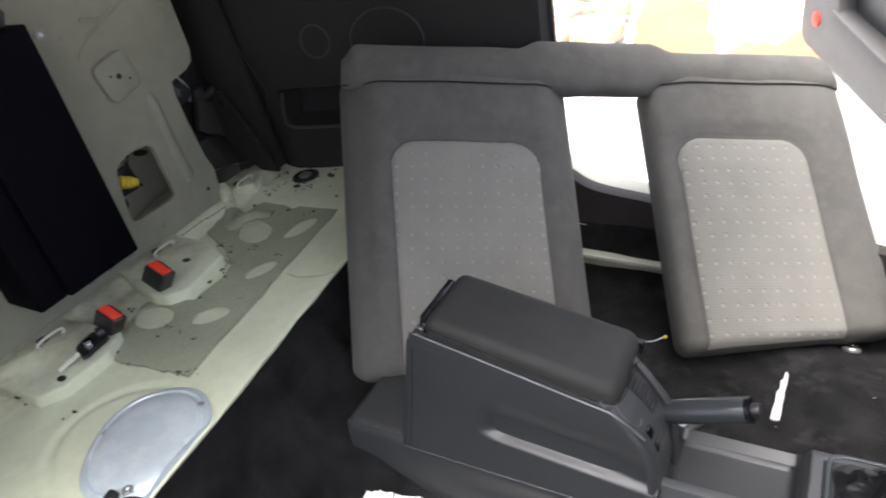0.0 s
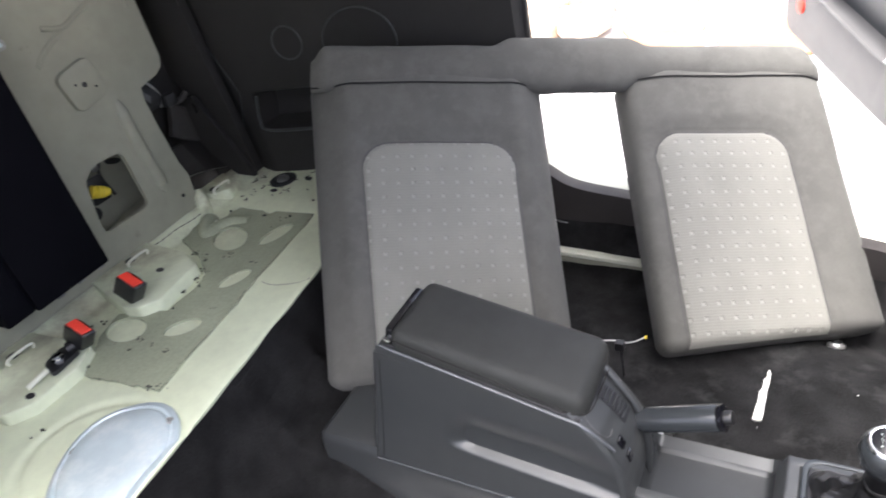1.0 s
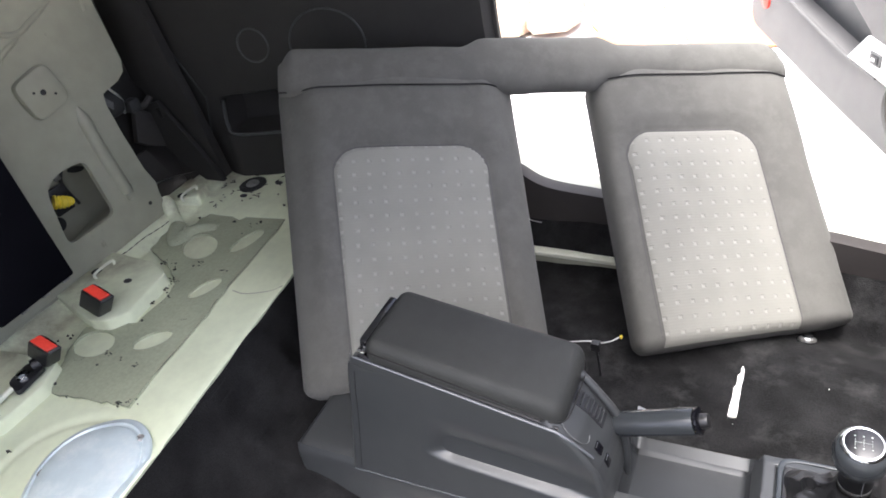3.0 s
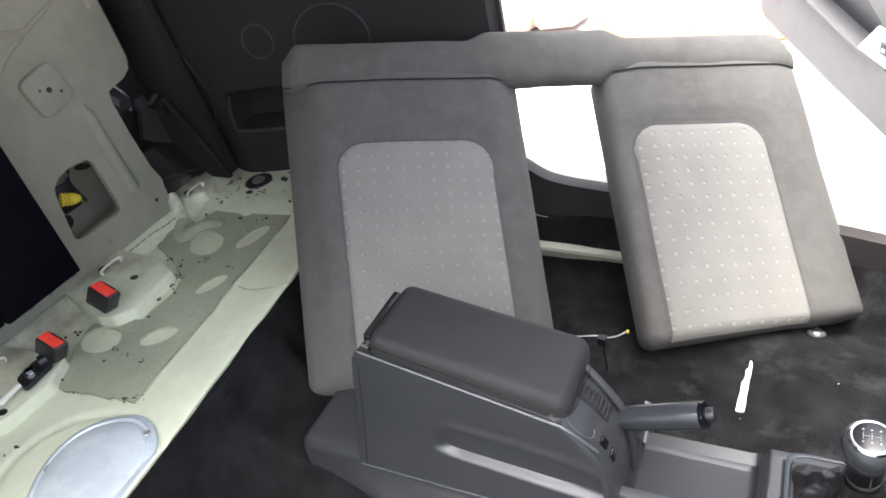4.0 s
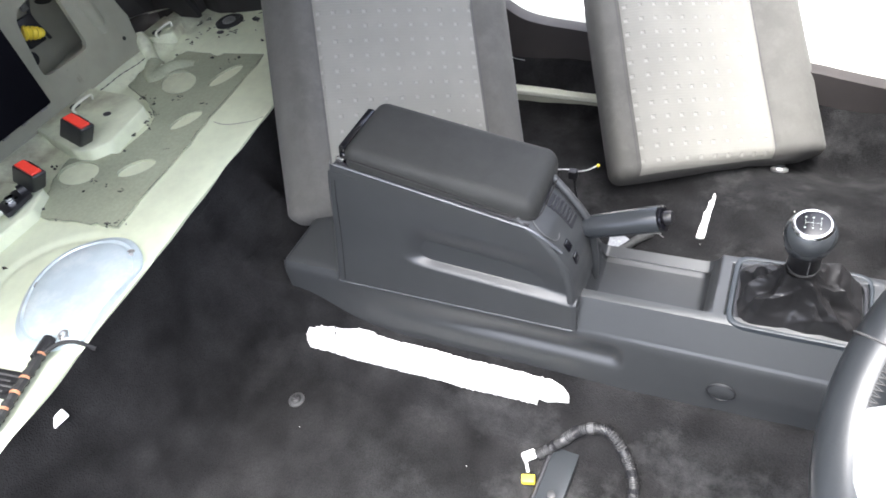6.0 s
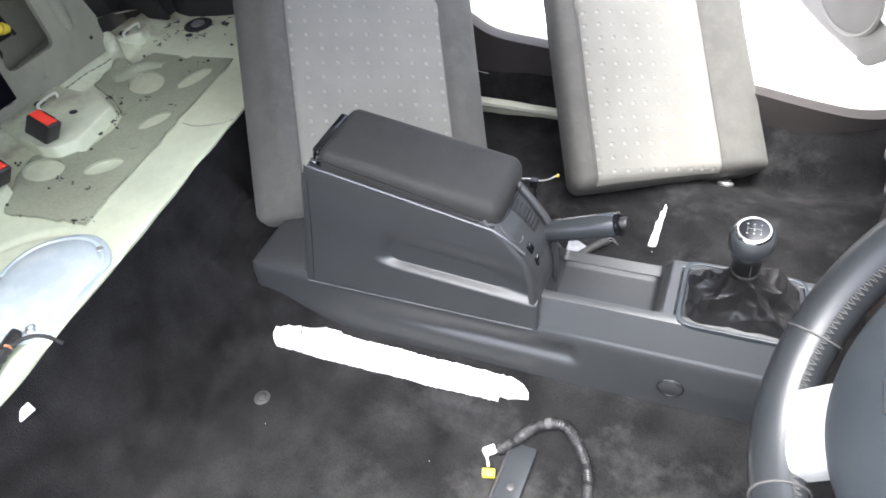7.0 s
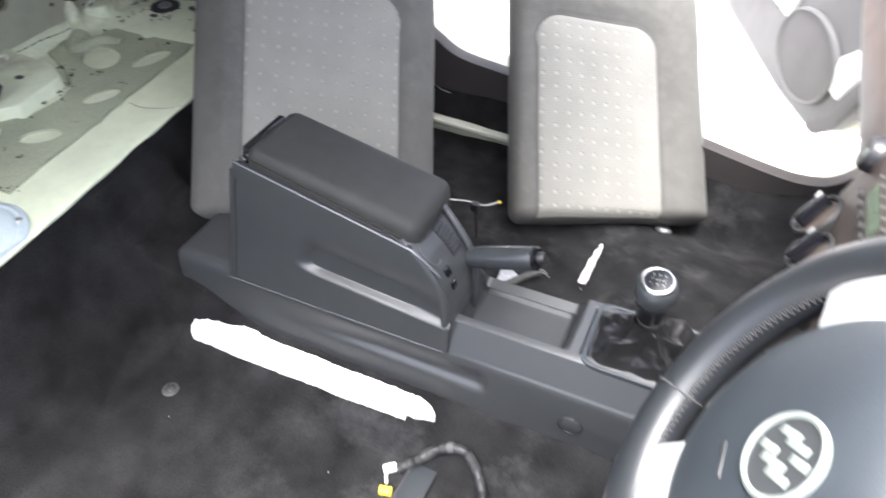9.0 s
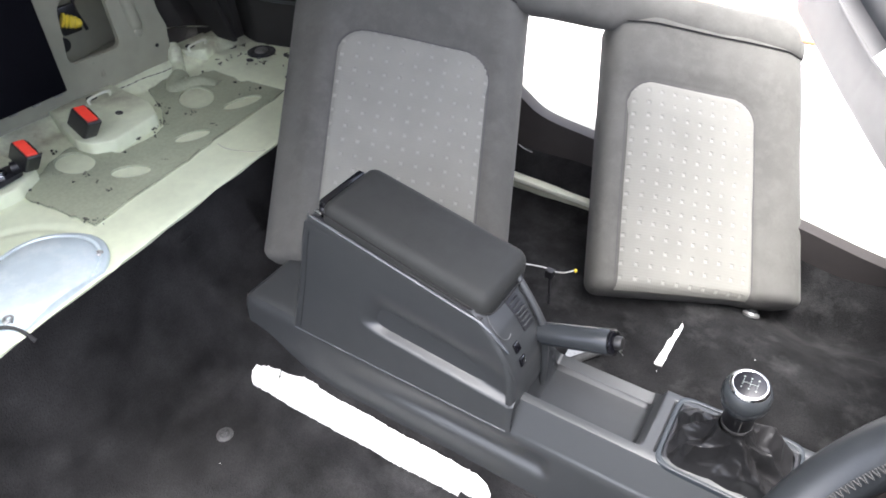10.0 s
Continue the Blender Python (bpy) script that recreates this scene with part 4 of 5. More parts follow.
def console_section(x):
    """Near-side outline (y, z) from the floor up, then over the top to the far side."""
    tail = smooth(-0.0285, -0.002, x) ** 0.5
    top = 0.162 + 0.038 * smooth(0.1, 0.45, x)
    edge = 0.027 + 0.018 * smooth(0.10, 0.45, x)
    grove = (0.3 * smooth(0.17, 0.24, x) + 0.7 * smooth(0.22, 0.40, x)) * (1 - smooth(0.538, 0.560, x))
    tray = smooth(0.482, 0.500, x) * (1 - smooth(0.634, 0.658, x) ** 1.5)
    boot = smooth(0.672, 0.676, x) * (1 - smooth(0.83, 0.834, x))
    top = 0.128 + (top - 0.128) * tail
    shoulder = 0.126 + (0.032 - 0.005 * smooth(0.09, 0.25, x)) * tail
    draw = 0.022 * (1 - tail)
    lean = 0.08 * smooth(0.49, 0.62, x)
    shoulder -= 0.009 * lean
    skirt = 0.006 * smooth(0.55, 0.80, x)

    def wall(t):
        """Side below the shoulder: a round brow, then a nearly upright wall; t is the drop."""
        return 0.0195 + 0.0040 * math.exp(-t / 0.006) - 0.056 * min(t, 0.115) + 0.004 * smooth(0.115, 0.2, t) + skirt * smooth(0.05, 0.11, t) + draw

    near = []
    for t in (0.20, 0.135, 0.125, 0.11, 0.095, 0.082, 0.072, 0.066, 0.0615, 0.0585, 0.0560, 0.0535, 0.051, 0.047, 0.042, 0.034, 0.027, 0.021, 0.016, 0.012, 0.009, 0.006, 0.0035, 0.0015):
        hollow = smooth(0.066, 0.050, t) * smooth(0.010, 0.046, t) * grove
        near.append((wall(t) + 0.0085 * hollow, shoulder - t))
    near += [(0.0235 + 0.012 * lean + draw, shoulder + 0.0002), (0.0243 + 0.012 * lean + draw, shoulder + 0.0024), (0.0256 + 0.012 * lean + draw, shoulder + 0.0050),
             (edge - 0.003 + draw, top - 0.006 - 0.2 * draw), (edge - 0.001 + draw, top - 0.002), (edge + 0.004 + draw, top)]
    inner = []
    for t in (0.03, 0.045, 0.07, 0.11, 0.17, 0.25, 0.35, 0.47, 0.62, 0.80, 1.0):
        drop = 0.056 * tray * (1 - (1 - t) ** 3.2) * smooth(0.02, 0.06, t) + 0.008 * boot * smooth(0.03, 0.11, t)
        inner.append((edge + 0.010 + t * (MID - edge - 0.010), top + 0.0005 - drop))
    dip = 0.030 * smooth(0.482, 0.500, x) * (1 - smooth(0.642, 0.660, x))
    far = [(2 * MID - y, min(z, top - dip - 40 * dip * max(0.0, edge + 0.010 - y))) for y, z in near]
    for y, z in inner:
        t = (y - edge - 0.010) / (MID - edge - 0.010)
        bowl = dip + max(0.0, 0.056 * tray - dip) * (1 - (1 - t) ** 6.0)
        far.append((2 * MID - y + 0.8 * dip * (1 - t), top + 0.0005 - max(bowl * smooth(-0.02, 0.04, t), top + 0.0005 - z if boot > 0 else 0)))
    return near + inner + far[::-1]


stations = sorted(set([0.482, 0.485, 0.488, 0.491, 0.494, 0.498, 0.632, 0.638, 0.658, 0.661, -0.0285, -0.0282, -0.0274, -0.026, -0.024, -0.0215, -0.019, -0.016, -0.013, -0.011, -0.0085, -0.006, -0.0035, 0.0, 0.003, 0.006, 0.009, 0.012, 0.02, 0.05, 0.55, 0.532, 0.536, 0.544] + [0.08 + 0.02 * i for i in range(38)] + [0.504, 0.508, 0.512, 0.516, 0.522, 0.528, 0.534, 0.606, 0.612, 0.618, 0.624, 0.630, 0.635, 0.642, 0.646, 0.650, 0.654, 0.671, 0.674, 0.677, 0.540, 0.546, 0.549, 0.552, 0.555, 0.558, 0.561, 0.564, 0.83, 0.834, 0.86]))
bm = bmesh.new()
rows = [[bm.verts.new((x, y, z)) for y, z in console_section(x)] for x in stations]
for a, b in zip(rows, rows[1:]):
    for k in range(len(a) - 1):
        bm.faces.new((a[k], a[k + 1], b[k + 1], b[k]))
bm.faces.new(rows[0])
bm.faces.new(rows[-1][::-1])
base = part("base", bm, CONSOLE, console, angle=32)
base.data.materials.append(TRAY)
for face in base.data.polygons:
    c = face.center
    if 0.482 < c.x < 0.645 and 0.060 < c.y < 0.155 and c.z < 0.188:
        face.material_index = 1
part("blanking_disc", lathe([(0.017, 0), (0.017, 0.003), (0.015, 0.0042), (0.001, 0.0042)], 28, m=pose(0.685, 0.0160, 0.094, 90 + 2, 0, 0)), CONSOLE, console, "round blanking disc")
part("disc_groove", tube([(0.685 + 0.0176 * math.cos(t), 0.0128 - 0.04 * 0.0176 * math.sin(t), 0.094 + 0.0176 * math.sin(t)) for t in (2 * math.pi * k / 28 for k in range(28))], 0.0011, 6, closed=True), BLACK, console)
part("joint", box(0.4905, 0.4925, 0.0205, 0.0245, 0.150, 0.172), BLACK, console)


def rear_x(z):
    return 0.095 + (z - 0.15) * 0.225 + 0.35 * max(0, z - 0.33) ** 1.5


def front_x(z):
    pts = [(0.15, 0.4925), (0.205, 0.4925), (0.232, 0.4905), (0.250, 0.4875), (0.266, 0.4825), (0.284, 0.4725), (0.306, 0.4565), (0.325, 0.437), (0.334, 0.426), (0.40, 0.39)]
    for (z0, x0), (z1, x1) in zip(pts, pts[1:]):
        if z <= z1:
            return x0 + (x1 - x0) * max(0, (z - z0) / (z1 - z0))
    return pts[-1][1]


def top_z(x):
    return 0.381 - 0.215 * (x - 0.172)


def side_face(u, v):
    """Box side: a leaning wall with a hand scoop above a ledge."""
    z = 0.152 + 0.232 * v
    a, b = rear_x(z), front_x(z)
    x = a + (b - a) * u
    z = min(z, top_z(x))
    ledge = 0.228 - 0.10 * (x - 0.25)
    lift = max(0.0, 0.016 - (z - ledge))
    scoop = smooth(0.234, 0.278, x - 0.18 * max(0, z - ledge) - 28 * lift * lift) * smooth(ledge - 0.006, ledge + 0.005, z) * (1 - smooth(ledge + 0.006, ledge + 0.080, z))
    y = 0.0165 + 0.085 * (z - 0.155) + 0.0150 * scoop * (1 - 0.35 * smooth(0.40, 0.49, x))
    y += 0.012 * (1 - smooth(0, 0.035, u)) ** 2 + 0.003 * smooth(0.975, 1, u) ** 2
    return Vector((x, y, z))


armrest = part("armrest_box", sheet(side_face, 110, 150), CONSOLE, console, angle=60)
bm = bmesh.new()
far = [(rear_x(z) + 0.004, z) for z in (0.12, 0.2, 0.26, 0.32, 0.35, 0.372)] + [(0.425, 0.322), (0.450, 0.296), (0.468, 0.275), (0.478, 0.24), (0.478, 0.12)]
part("shell", prism(far, 0.034, 0.119, "y", bm=bm, bevel=0.004), CONSOLE, armrest)
part("far_shell", prism([(x, z) for x, z in far[:6]] + [(0.405, 0.322), (0.400, 0.12)], 0.1195, 0.156, "y", bevel=0.004), BLACK, armrest)
part("edge_strip", tube([(x, 0.0165 + 0.085 * (top_z(x) - 0.155), top_z(x) + 0.0005) for x in (0.164, 0.20, 0.30, 0.40, 0.434)] + [(0.452, 0.032, 0.312), (0.475, 0.036, 0.286)], 0.0024, 10), EDGE, armrest)
part("gap", tube([(x, 0.0215 + 0.085 * (top_z(x) - 0.155), top_z(x) + 0.0008) for x in (0.168, 0.20, 0.30, 0.40, 0.436)], 0.0028, 8), BLACK, armrest)
# pale line along the box foot, a highlight drawn as a strip
part("foot_highlight", tube([side_face(u, 0.0) + Vector((0, -0.0006, 0.0016)) for u in (0.03, 0.1, 0.3, 0.5, 0.7, 0.9, 0.985)], 0.0013, 8), EDGE, armrest)
part("panel_joint", tube([side_face(0.055, v) - Vector((0, 0.0003, 0)) for v in (0.0, 0.15, 0.3, 0.45, 0.6, 0.75, 0.88)], 0.0007, 6), BLACK, armrest)


def front_face(u, v):
    """Curved nose below the lid, following the end of the box side."""
    z = 0.19 + 0.146 * v
    y0 = 0.0182 + 0.085 * (z - 0.155)
    y = y0 + (0.121 - y0) * u
    return Vector((front_x(z) - 0.005 * math.exp(-(y - y0) / 0.005) + 0.0015 * math.sin(math.pi * u), y, z))


part("front_panel", sheet(front_face, 40, 48, thick=(-0.006, 0, -0.002)), CONSOLE, armrest, angle=60)
part("vent_recess", sheet(lambda u, v: Vector((front_x(0.284 + 0.046 * v) + 0.0028, 0.083 + 0.024 * u, 0.284 + 0.046 * v)), 6, 16, thick=(-0.002, 0, 0)), BLACK, armrest)
for k in range(8):
    z = 0.327 - 0.0054 * k
    part("vent_slat", box(-0.0016, 0.0050, -0.0105, 0.0105, -0.0009, 0.0009, 0.0006), CONSOLE, armrest, m=pose(front_x(z) + 0.001, 0.095, z, 0, -38, 0))
part("vent_cheek", tube(spline([(front_x(0.337) + 0.004, 0.129, 0.340), (front_x(0.30) + 0.005, 0.121, 0.300), (front_x(0.265) + 0.005, 0.116, 0.265), (front_x(0.21) + 0.003, 0.113, 0.21), (0.493, 0.116, 0.16)], 8), 0.0055, 12), CONSOLE, armrest)
part("coin_ring", tube([(front_x(0.311 + 0.017 * q) + 0.0016, 0.053 + 0.0145 * c, 0.311 + 0.017 * q) for c, q in ((math.cos(2 * math.pi * i / 28), math.sin(2 * math.pi * i / 28)) for i in range(9, 24))], 0.0006, 6), TAPE, armrest)
for z in (0.279, 0.259):
    lean = -90 + math.degrees(math.atan2(front_x(z - 0.006) - front_x(z + 0.006), 0.012))
    part("socket", box(-0.007, 0.007, -0.0065, 0.0065, -0.004, 0.0022, 0.0015), GLOSS, armrest, m=pose(front_x(z) + 0.001, 0.0565, z, 0, -lean, 0))
    part("socket_edge", box(-0.0068, -0.0058, -0.0055, 0.0035, 0.0018, 0.0030, 0.0004), CHROME, armrest, m=pose(front_x(z) + 0.001, 0.0565, z, 0, -lean, 0))

slope = math.degrees(math.atan(0.222))
lid_pose = pose(0.316, 0.0975, 0.3445, 0, slope, 0)
bm = box(-0.145, 0.122, -0.060, 0.060, -0.022, 0.036, 0.017, 6)
for q in bm.verts:
    q.co.z += 0.006 * (1 - (q.co.x / 0.145) ** 2) * (q.co.z > 0.02)
    q.co.x += 0.008 * smooth(0.05, 0.12, q.co.x) * math.cos(q.co.y * 20) * smooth(0.04, 0.0, q.co.z)
lid = part("lid", bm, LIDCLOTH, console, "padded grey vinyl armrest lid", m=lid_pose)
part("seam", tube(spline([(-0.140, -0.0585, 0.0215), (-0.130, -0.0602, 0.0215), (0.0, -0.0604, 0.0185), (0.100, -0.0602, 0.0130), (0.1150, -0.0570, 0.0125), (0.1290, -0.040, 0.0125), (0.1300, 0.040, 0.0125)], 8), 0.0009, 6), SEAM, lid, "dark sewn seam")
for k in range(38):
    x = -0.128 + 0.0062 * k
    part("stitch", box(-0.0018, 0.0018, -0.0004, 0.0005, -0.0004, 0.0004), THREAD, lid, m=pose(x, -0.0603, 0.0190 - 0.003 * smooth(-0.13, 0.0, x) - 0.0055 * smooth(0.0, 0.10, x)))
part("latch", box(-0.154, -0.1425, -0.050, 0.040, -0.006, 0.029, 0.003), GLOSS, lid, "gloss black latch")
part("latch_glint", box(-0.155, -0.143, -0.058, -0.050, 0.010, 0.014, 0.002), CHROME, lid)

# ---- handbrake ----
brake = thing("handbrake_lever", "black handbrake lever with a smooth grip", "handbrake", m=pose(0.462, 0.115, 0.250, 0, 90 - 20, 0))
part("shaft", lathe([(0.010, -0.03), (0.010, 0.02)], 14), BLACK, brake)
part("collar", lathe([(0.013, 0.008), (0.0155, 0.010), (0.0155, 0.022), (0.014, 0.024)], 24), BLACK, brake)
part("grip", lathe([(0.0145, 0.024), (0.0162, 0.030), (0.0168, 0.06), (0.0172, 0.10), (0.0172, 0.124), (0.0162, 0.127)], 28), GRIP, brake)
part("end_ring", lathe([(0.0165, 0.126), (0.0172, 0.127), (0.0172, 0.131), (0.0140, 0.1325)], 28), GLOSS, brake)
part("button", lathe([(0.0090, 0.131), (0.0090, 0.139), (0.0075, 0.1415), (0.001, 0.142)], 20), GAITER, brake, "round push button")

# ---- gear lever ----
gear = thing("gear_lever", "black gear lever with a silver-ringed knob and leather gaiter", "gear lever")
part("frame", prism(oval(0.754, 0.103, 0.080, 0.061, 0, 64, 9), 0.192, 0.2015, bevel=0.002, holes=(oval(0.755, 0.103, 0.0745, 0.0555, 0, 64, 8),)), AIRBAG, gear)
part("inner_frame", prism(oval(0.755, 0.103, 0.0745, 0.0555, 0, 64, 8), 0.190, 0.1985, bevel=0.0015, holes=(oval(0.755, 0.103, 0.069, 0.050, 0, 64, 7),)), BLACK, gear)


FOLDS = ((-2.75, 0.30, 0.9), (-2.15, 0.42, 1.0), (-1.45, 0.36, 0.75), (-0.85, 0.40, 1.0), (-0.1, 0.34, 0.8), (0.75, 0.5, 0.9), (1.7, 0.5, 0.7), (2.6, 0.4, 0.9))


def gaiter(u, v):
    """A slack leather boot pulled up to the lever: crisp folds run down from the neck, with sagging tucks between."""
    a = 2 * math.pi * u - math.pi
    c, s = math.cos(a), math.sin(a)
    p = 9.0 - 6.6 * min(1, 1.5 * v)
    sq = (abs(c) ** p + abs(s) ** p) ** (-1 / p)
    w = (1 - v) ** 1.25
    rx, ry = 0.0165 + 0.0535 * w, 0.0165 + 0.0345 * w
    slack = math.sin(math.pi * min(1, v * 1.04)) ** 0.7
    ridge = 0.0
    for at, wide, high in FOLDS:
        d = abs((a - at - 0.55 * v * math.sin(3 * at) + math.pi) % (2 * math.pi) - math.pi)
        ridge = max(ridge, high * (1 - d / wide))
    tuck = 0.5 - abs(math.sin(5.5 * v + 1.4 * math.sin(2 * a + 0.7)))
    crease = 0.35 - abs(noise.noise(Vector((c * 2.6, s * 2.6, v * 4.5)))) * 1.8
    fold = 1 + slack * (0.34 * ridge - 0.13 + 0.10 * tuck + 0.07 * crease)
    return Vector((0.753 - 0.009 * v + rx * c * sq * fold, 0.103 - 0.025 * v + ry * s * sq * fold, 0.194 + 0.088 * v ** 0.9 + slack * (0.008 * ridge + 0.008 * tuck + 0.004 * crease)))


part("gaiter", sheet(gaiter, 132, 40), GAITER, gear, "creased black leather gaiter", angle=30)
knob_pose = pose(0.744, 0.078, 0.333, 9, -2, 0) @ Matrix.Diagonal((0.82, 0.82, 0.78, 1))
part("neck", lathe([(0.021, -0.095), (0.0215, -0.076), (0.0185, -0.072), (0.0205, -0.064), (0.0205, -0.036), (0.0235, -0.022)], 24, m=knob_pose), GAITER, gear)
part("collar", lathe([(0.0212, -0.075), (0.0218, -0.073), (0.0218, -0.069), (0.0206, -0.067)], 24, m=knob_pose), CONDUIT, gear)
part("knob", lathe([(0.021, -0.030), (0.026, -0.022), (0.0305, -0.010), (0.0325, 0.004), (0.0318, 0.014), (0.0290, 0.0225), (0.0250, 0.0280), (0.0215, 0.0300)], 36, m=knob_pose), GRIP, gear)
part("ring", lathe([(0.0256, 0.0270), (0.0250, 0.0298), (0.0232, 0.0318), (0.0214, 0.0322), (0.0208, 0.0320), (0.0205, 0.029)], 36, m=knob_pose), CHROME, gear, "bright chrome ring")
part("cap", lathe([(0.0208, 0.029), (0.0206, 0.0314), (0.014, 0.0324), (0.001, 0.0328)], 32, m=knob_pose), GLOSS, gear)
for x0, x1, y0, y1 in ((-0.0092, -0.0089, -0.005, 0.005), (-0.00015, 0.00015, -0.005, 0.005), (0.0089, 0.0092, -0.005, 0.005), (-0.0092, 0.0092, -0.00015, 0.00015), (-0.0100, -0.0082, 0.0078, 0.0094), (-0.0100, -0.0082, -0.0094, -0.0078), (-0.0009, 0.0009, 0.0078, 0.0094), (-0.0009, 0.0009, -0.0094, -0.0078), (0.0082, 0.0100, 0.0078, 0.0094), (0.0082, 0.0100, -0.0094, -0.0078)):
    part("shift_mark", box(x0, x1, y0, y1, 0.0320, 0.0329), EMBLEM, gear, m=knob_pose)
part("seam", tube([knob_pose @ Vector(p) for p in ((0.006, -0.0203, -0.068), (0.006, -0.0200, -0.050), (0.006, -0.0204, -0.036), (0.006, -0.0228, -0.024))], 0.0006, 6), TAPE, gear)
part("knob_joint", tube([knob_pose @ Vector((0.0268 * math.cos(t), 0.0268 * math.sin(t), -0.0205 + 0.005 * math.sin(t + 2.4))) for t in (2 * math.pi * k / 32 for k in range(32))], 0.0007, 6, closed=True), BLACK, gear)

# ---- steering wheel ----
face_n = Vector((-0.8206, -0.0924, 0.5640))
face_up = Vector((0.5604, 0.0631, 0.8258))
face_x = face_up.cross(face_n)
wheel_pose = Matrix(((face_x.x, face_up.x, face_n.x, 0.871), (face_x.y, face_up.y, face_n.y, -0.248), (face_x.z, face_up.z, face_n.z, 0.533), (0, 0, 0, 1)))
wheel = thing("steering_wheel", "black leather steering wheel with silver spokes and stitched rim", "steering wheel", m=wheel_pose)
R_RIM, R_TUBE = 0.1690, 0.0220
part("rim", tube([(R_RIM * math.cos(2 * math.pi * i / 96), R_RIM * math.sin(2 * math.pi * i / 96), 0) for i in range(96)], R_TUBE, 16, closed=True), LEATHER, wheel)
for a in (-86, -135, 140, 5):
    c, s = math.cos(radians(a)), math.sin(radians(a))
    part("joint", tube([((R_RIM + (R_TUBE + 0.0003) * math.cos(t)) * c, (R_RIM + (R_TUBE + 0.0003) * math.cos(t)) * s, (R_TUBE + 0.0003) * math.sin(t)) for t in (2 * math.pi * k / 20 for k in range(20))], 0.0011, 6, closed=True), THREAD, wheel)
bm = bmesh.new()
for i in range(190):
    a = 2 * math.pi * i / 190
    for t0, t1, da in ((2.72, 3.0, 0.011), (3.0, 2.72, 0.022)):
        p, q = ((R_RIM + (R_TUBE + 0.0004) * math.cos(t), (R_TUBE + 0.0004) * math.sin(t)) for t in (t0, t1))
        tube([(p[0] * math.cos(a + da - 0.011), p[0] * math.sin(a + da - 0.011), p[1]), (q[0] * math.cos(a + da), q[0] * math.sin(a + da), q[1])], 0.0007, 4, bm=bm)
tagged(part("stitching", bm, THREAD, wheel, "grey cross stitching"), kind="stuff")
for a, w in ((-103, 0.035), (157, 0.031), (-17, 0.031)):
    spoke = prism([(0.09, -w), (0.145, -w - 0.001), (0.154, -w * 0.7), (0.158, 0), (0.154, w * 0.7), (0.145, w + 0.001), (0.09, w)], -0.008, 0.011, bevel=0.006)
    part("spoke", spoke, SILVER, wheel, "satin silver spoke", m=pose(0, 0, 0.0, 0, 0, a))


def cover_face(u, v):
    a = 2 * math.pi * u
    lean = max(0.05, math.cos(a - radians(70)))
    r = (0.118 ** -8 + (0.070 / lean) ** -8) ** (-1 / 8)
    if v < 0.22:
        t = v / 0.22
        return Vector((r * math.cos(a), r * math.sin(a), -0.040 + 0.046 * t))
    t = (v - 0.22) / 0.78
    k = math.cos(t * math.pi / 2)
    return Vector((r * math.cos(a) * k, r * math.sin(a) * k, 0.006 + 0.024 * math.sin(t * math.pi / 2) ** 1.1))


part("airbag_cover", sheet(cover_face, 72, 36), AIRBAG, wheel, "charcoal airbag cover", angle=60)
part("emblem_ring", lathe([(0.0315, 0), (0.0312, 0.003), (0.0290, 0.0045), (0.0268, 0.003), (0.0268, 0)], 40, m=pose(0, 0, 0.0285)), EMBLEM, wheel, "bright ring")
part("emblem_disc", lathe([(0.0270, 0), (0.0270, 0.0012), (0.001, 0.0014)], 32, m=pose(0, 0, 0.0292)), CONSOLE, wheel)
for x, y, a, l in ((-0.014, 0.007, 42, 0.009), (-0.003, 0.011, 42, 0.010), (0.009, 0.011, 42, 0.008), (-0.010, -0.009, 42, 0.008), (0.002, -0.007, 42, 0.011), (0.013, -0.005, 42, 0.010)):
    part("emblem_bar", box(-l, l, -0.0031, 0.0031, 0, 0.0016, 0.0006), EMBLEM, wheel, m=pose(x, y, 0.0300, 0, 0, a))
part("horn_slot", box(-0.014, 0.014, -0.0022, 0.0022, -0.001, 0.0009, 0.0008), CONSOLE, wheel, m=pose(-0.015, -0.050, 0.0272, 14, 0, -12))
part("horn_mark", lathe([(0.0035, 0), (0.0030, 0.0012)], 10, m=pose(0.083, -0.014, 0.021)), CONSOLE, wheel)
for k in range(3):
    part("text_bar", box(-0.014, 0.014, -0.0014, 0.0014, 0, 0.0010), AIRBAG, wheel, m=pose(0.092 + 0.0062 * k, -0.020 + 0.003 * k, 0.0178 - 0.0026 * k, 0, 22, 70))
part("column", lathe([(0.045, -0.26), (0.055, -0.10), (0.05, -0.035)], 24), BLACK, wheel)

# ---- dashboard ----
dash = thing("dashboard", "dark brown moulded dashboard with centre stack", "dashboard")
part("body", prism([(0.985, 0.30), (0.935, 0.41), (0.918, 0.47), (0.922, 0.52), (0.945, 0.548), (0.975, 0.545), (0.99, 0.52), (1.0, 0.48), (1.16, 0.48), (1.20, 0.62), (1.36, 0.64), (1.36, 0.30)], 0.20, 0.80, "y", bevel=0.012), DASH, dash)
part("driver_body", prism([(1.06, 0.30), (1.02, 0.42), (1.0, 0.55), (1.04, 0.64), (1.10, 0.68), (1.36, 0.68), (1.36, 0.30)], -0.72, 0.0, "y", bevel=0.012), DASH, dash)
part("shelf_liner", box(1.003, 1.155, 0.24, 0.79, 0.481, 0.486), BLACK, dash, "black shelf liner")
stack = part("control_panel", prism([(0.900, 0.20), (0.898, 0.30), (0.903, 0.40), (0.918, 0.48), (0.941, 0.58), (0.985, 0.655), (1.10, 0.68), (1.2, 0.68), (1.2, 0.20)], -0.075, 0.235, "y", bevel=0.012), DASH, dash)


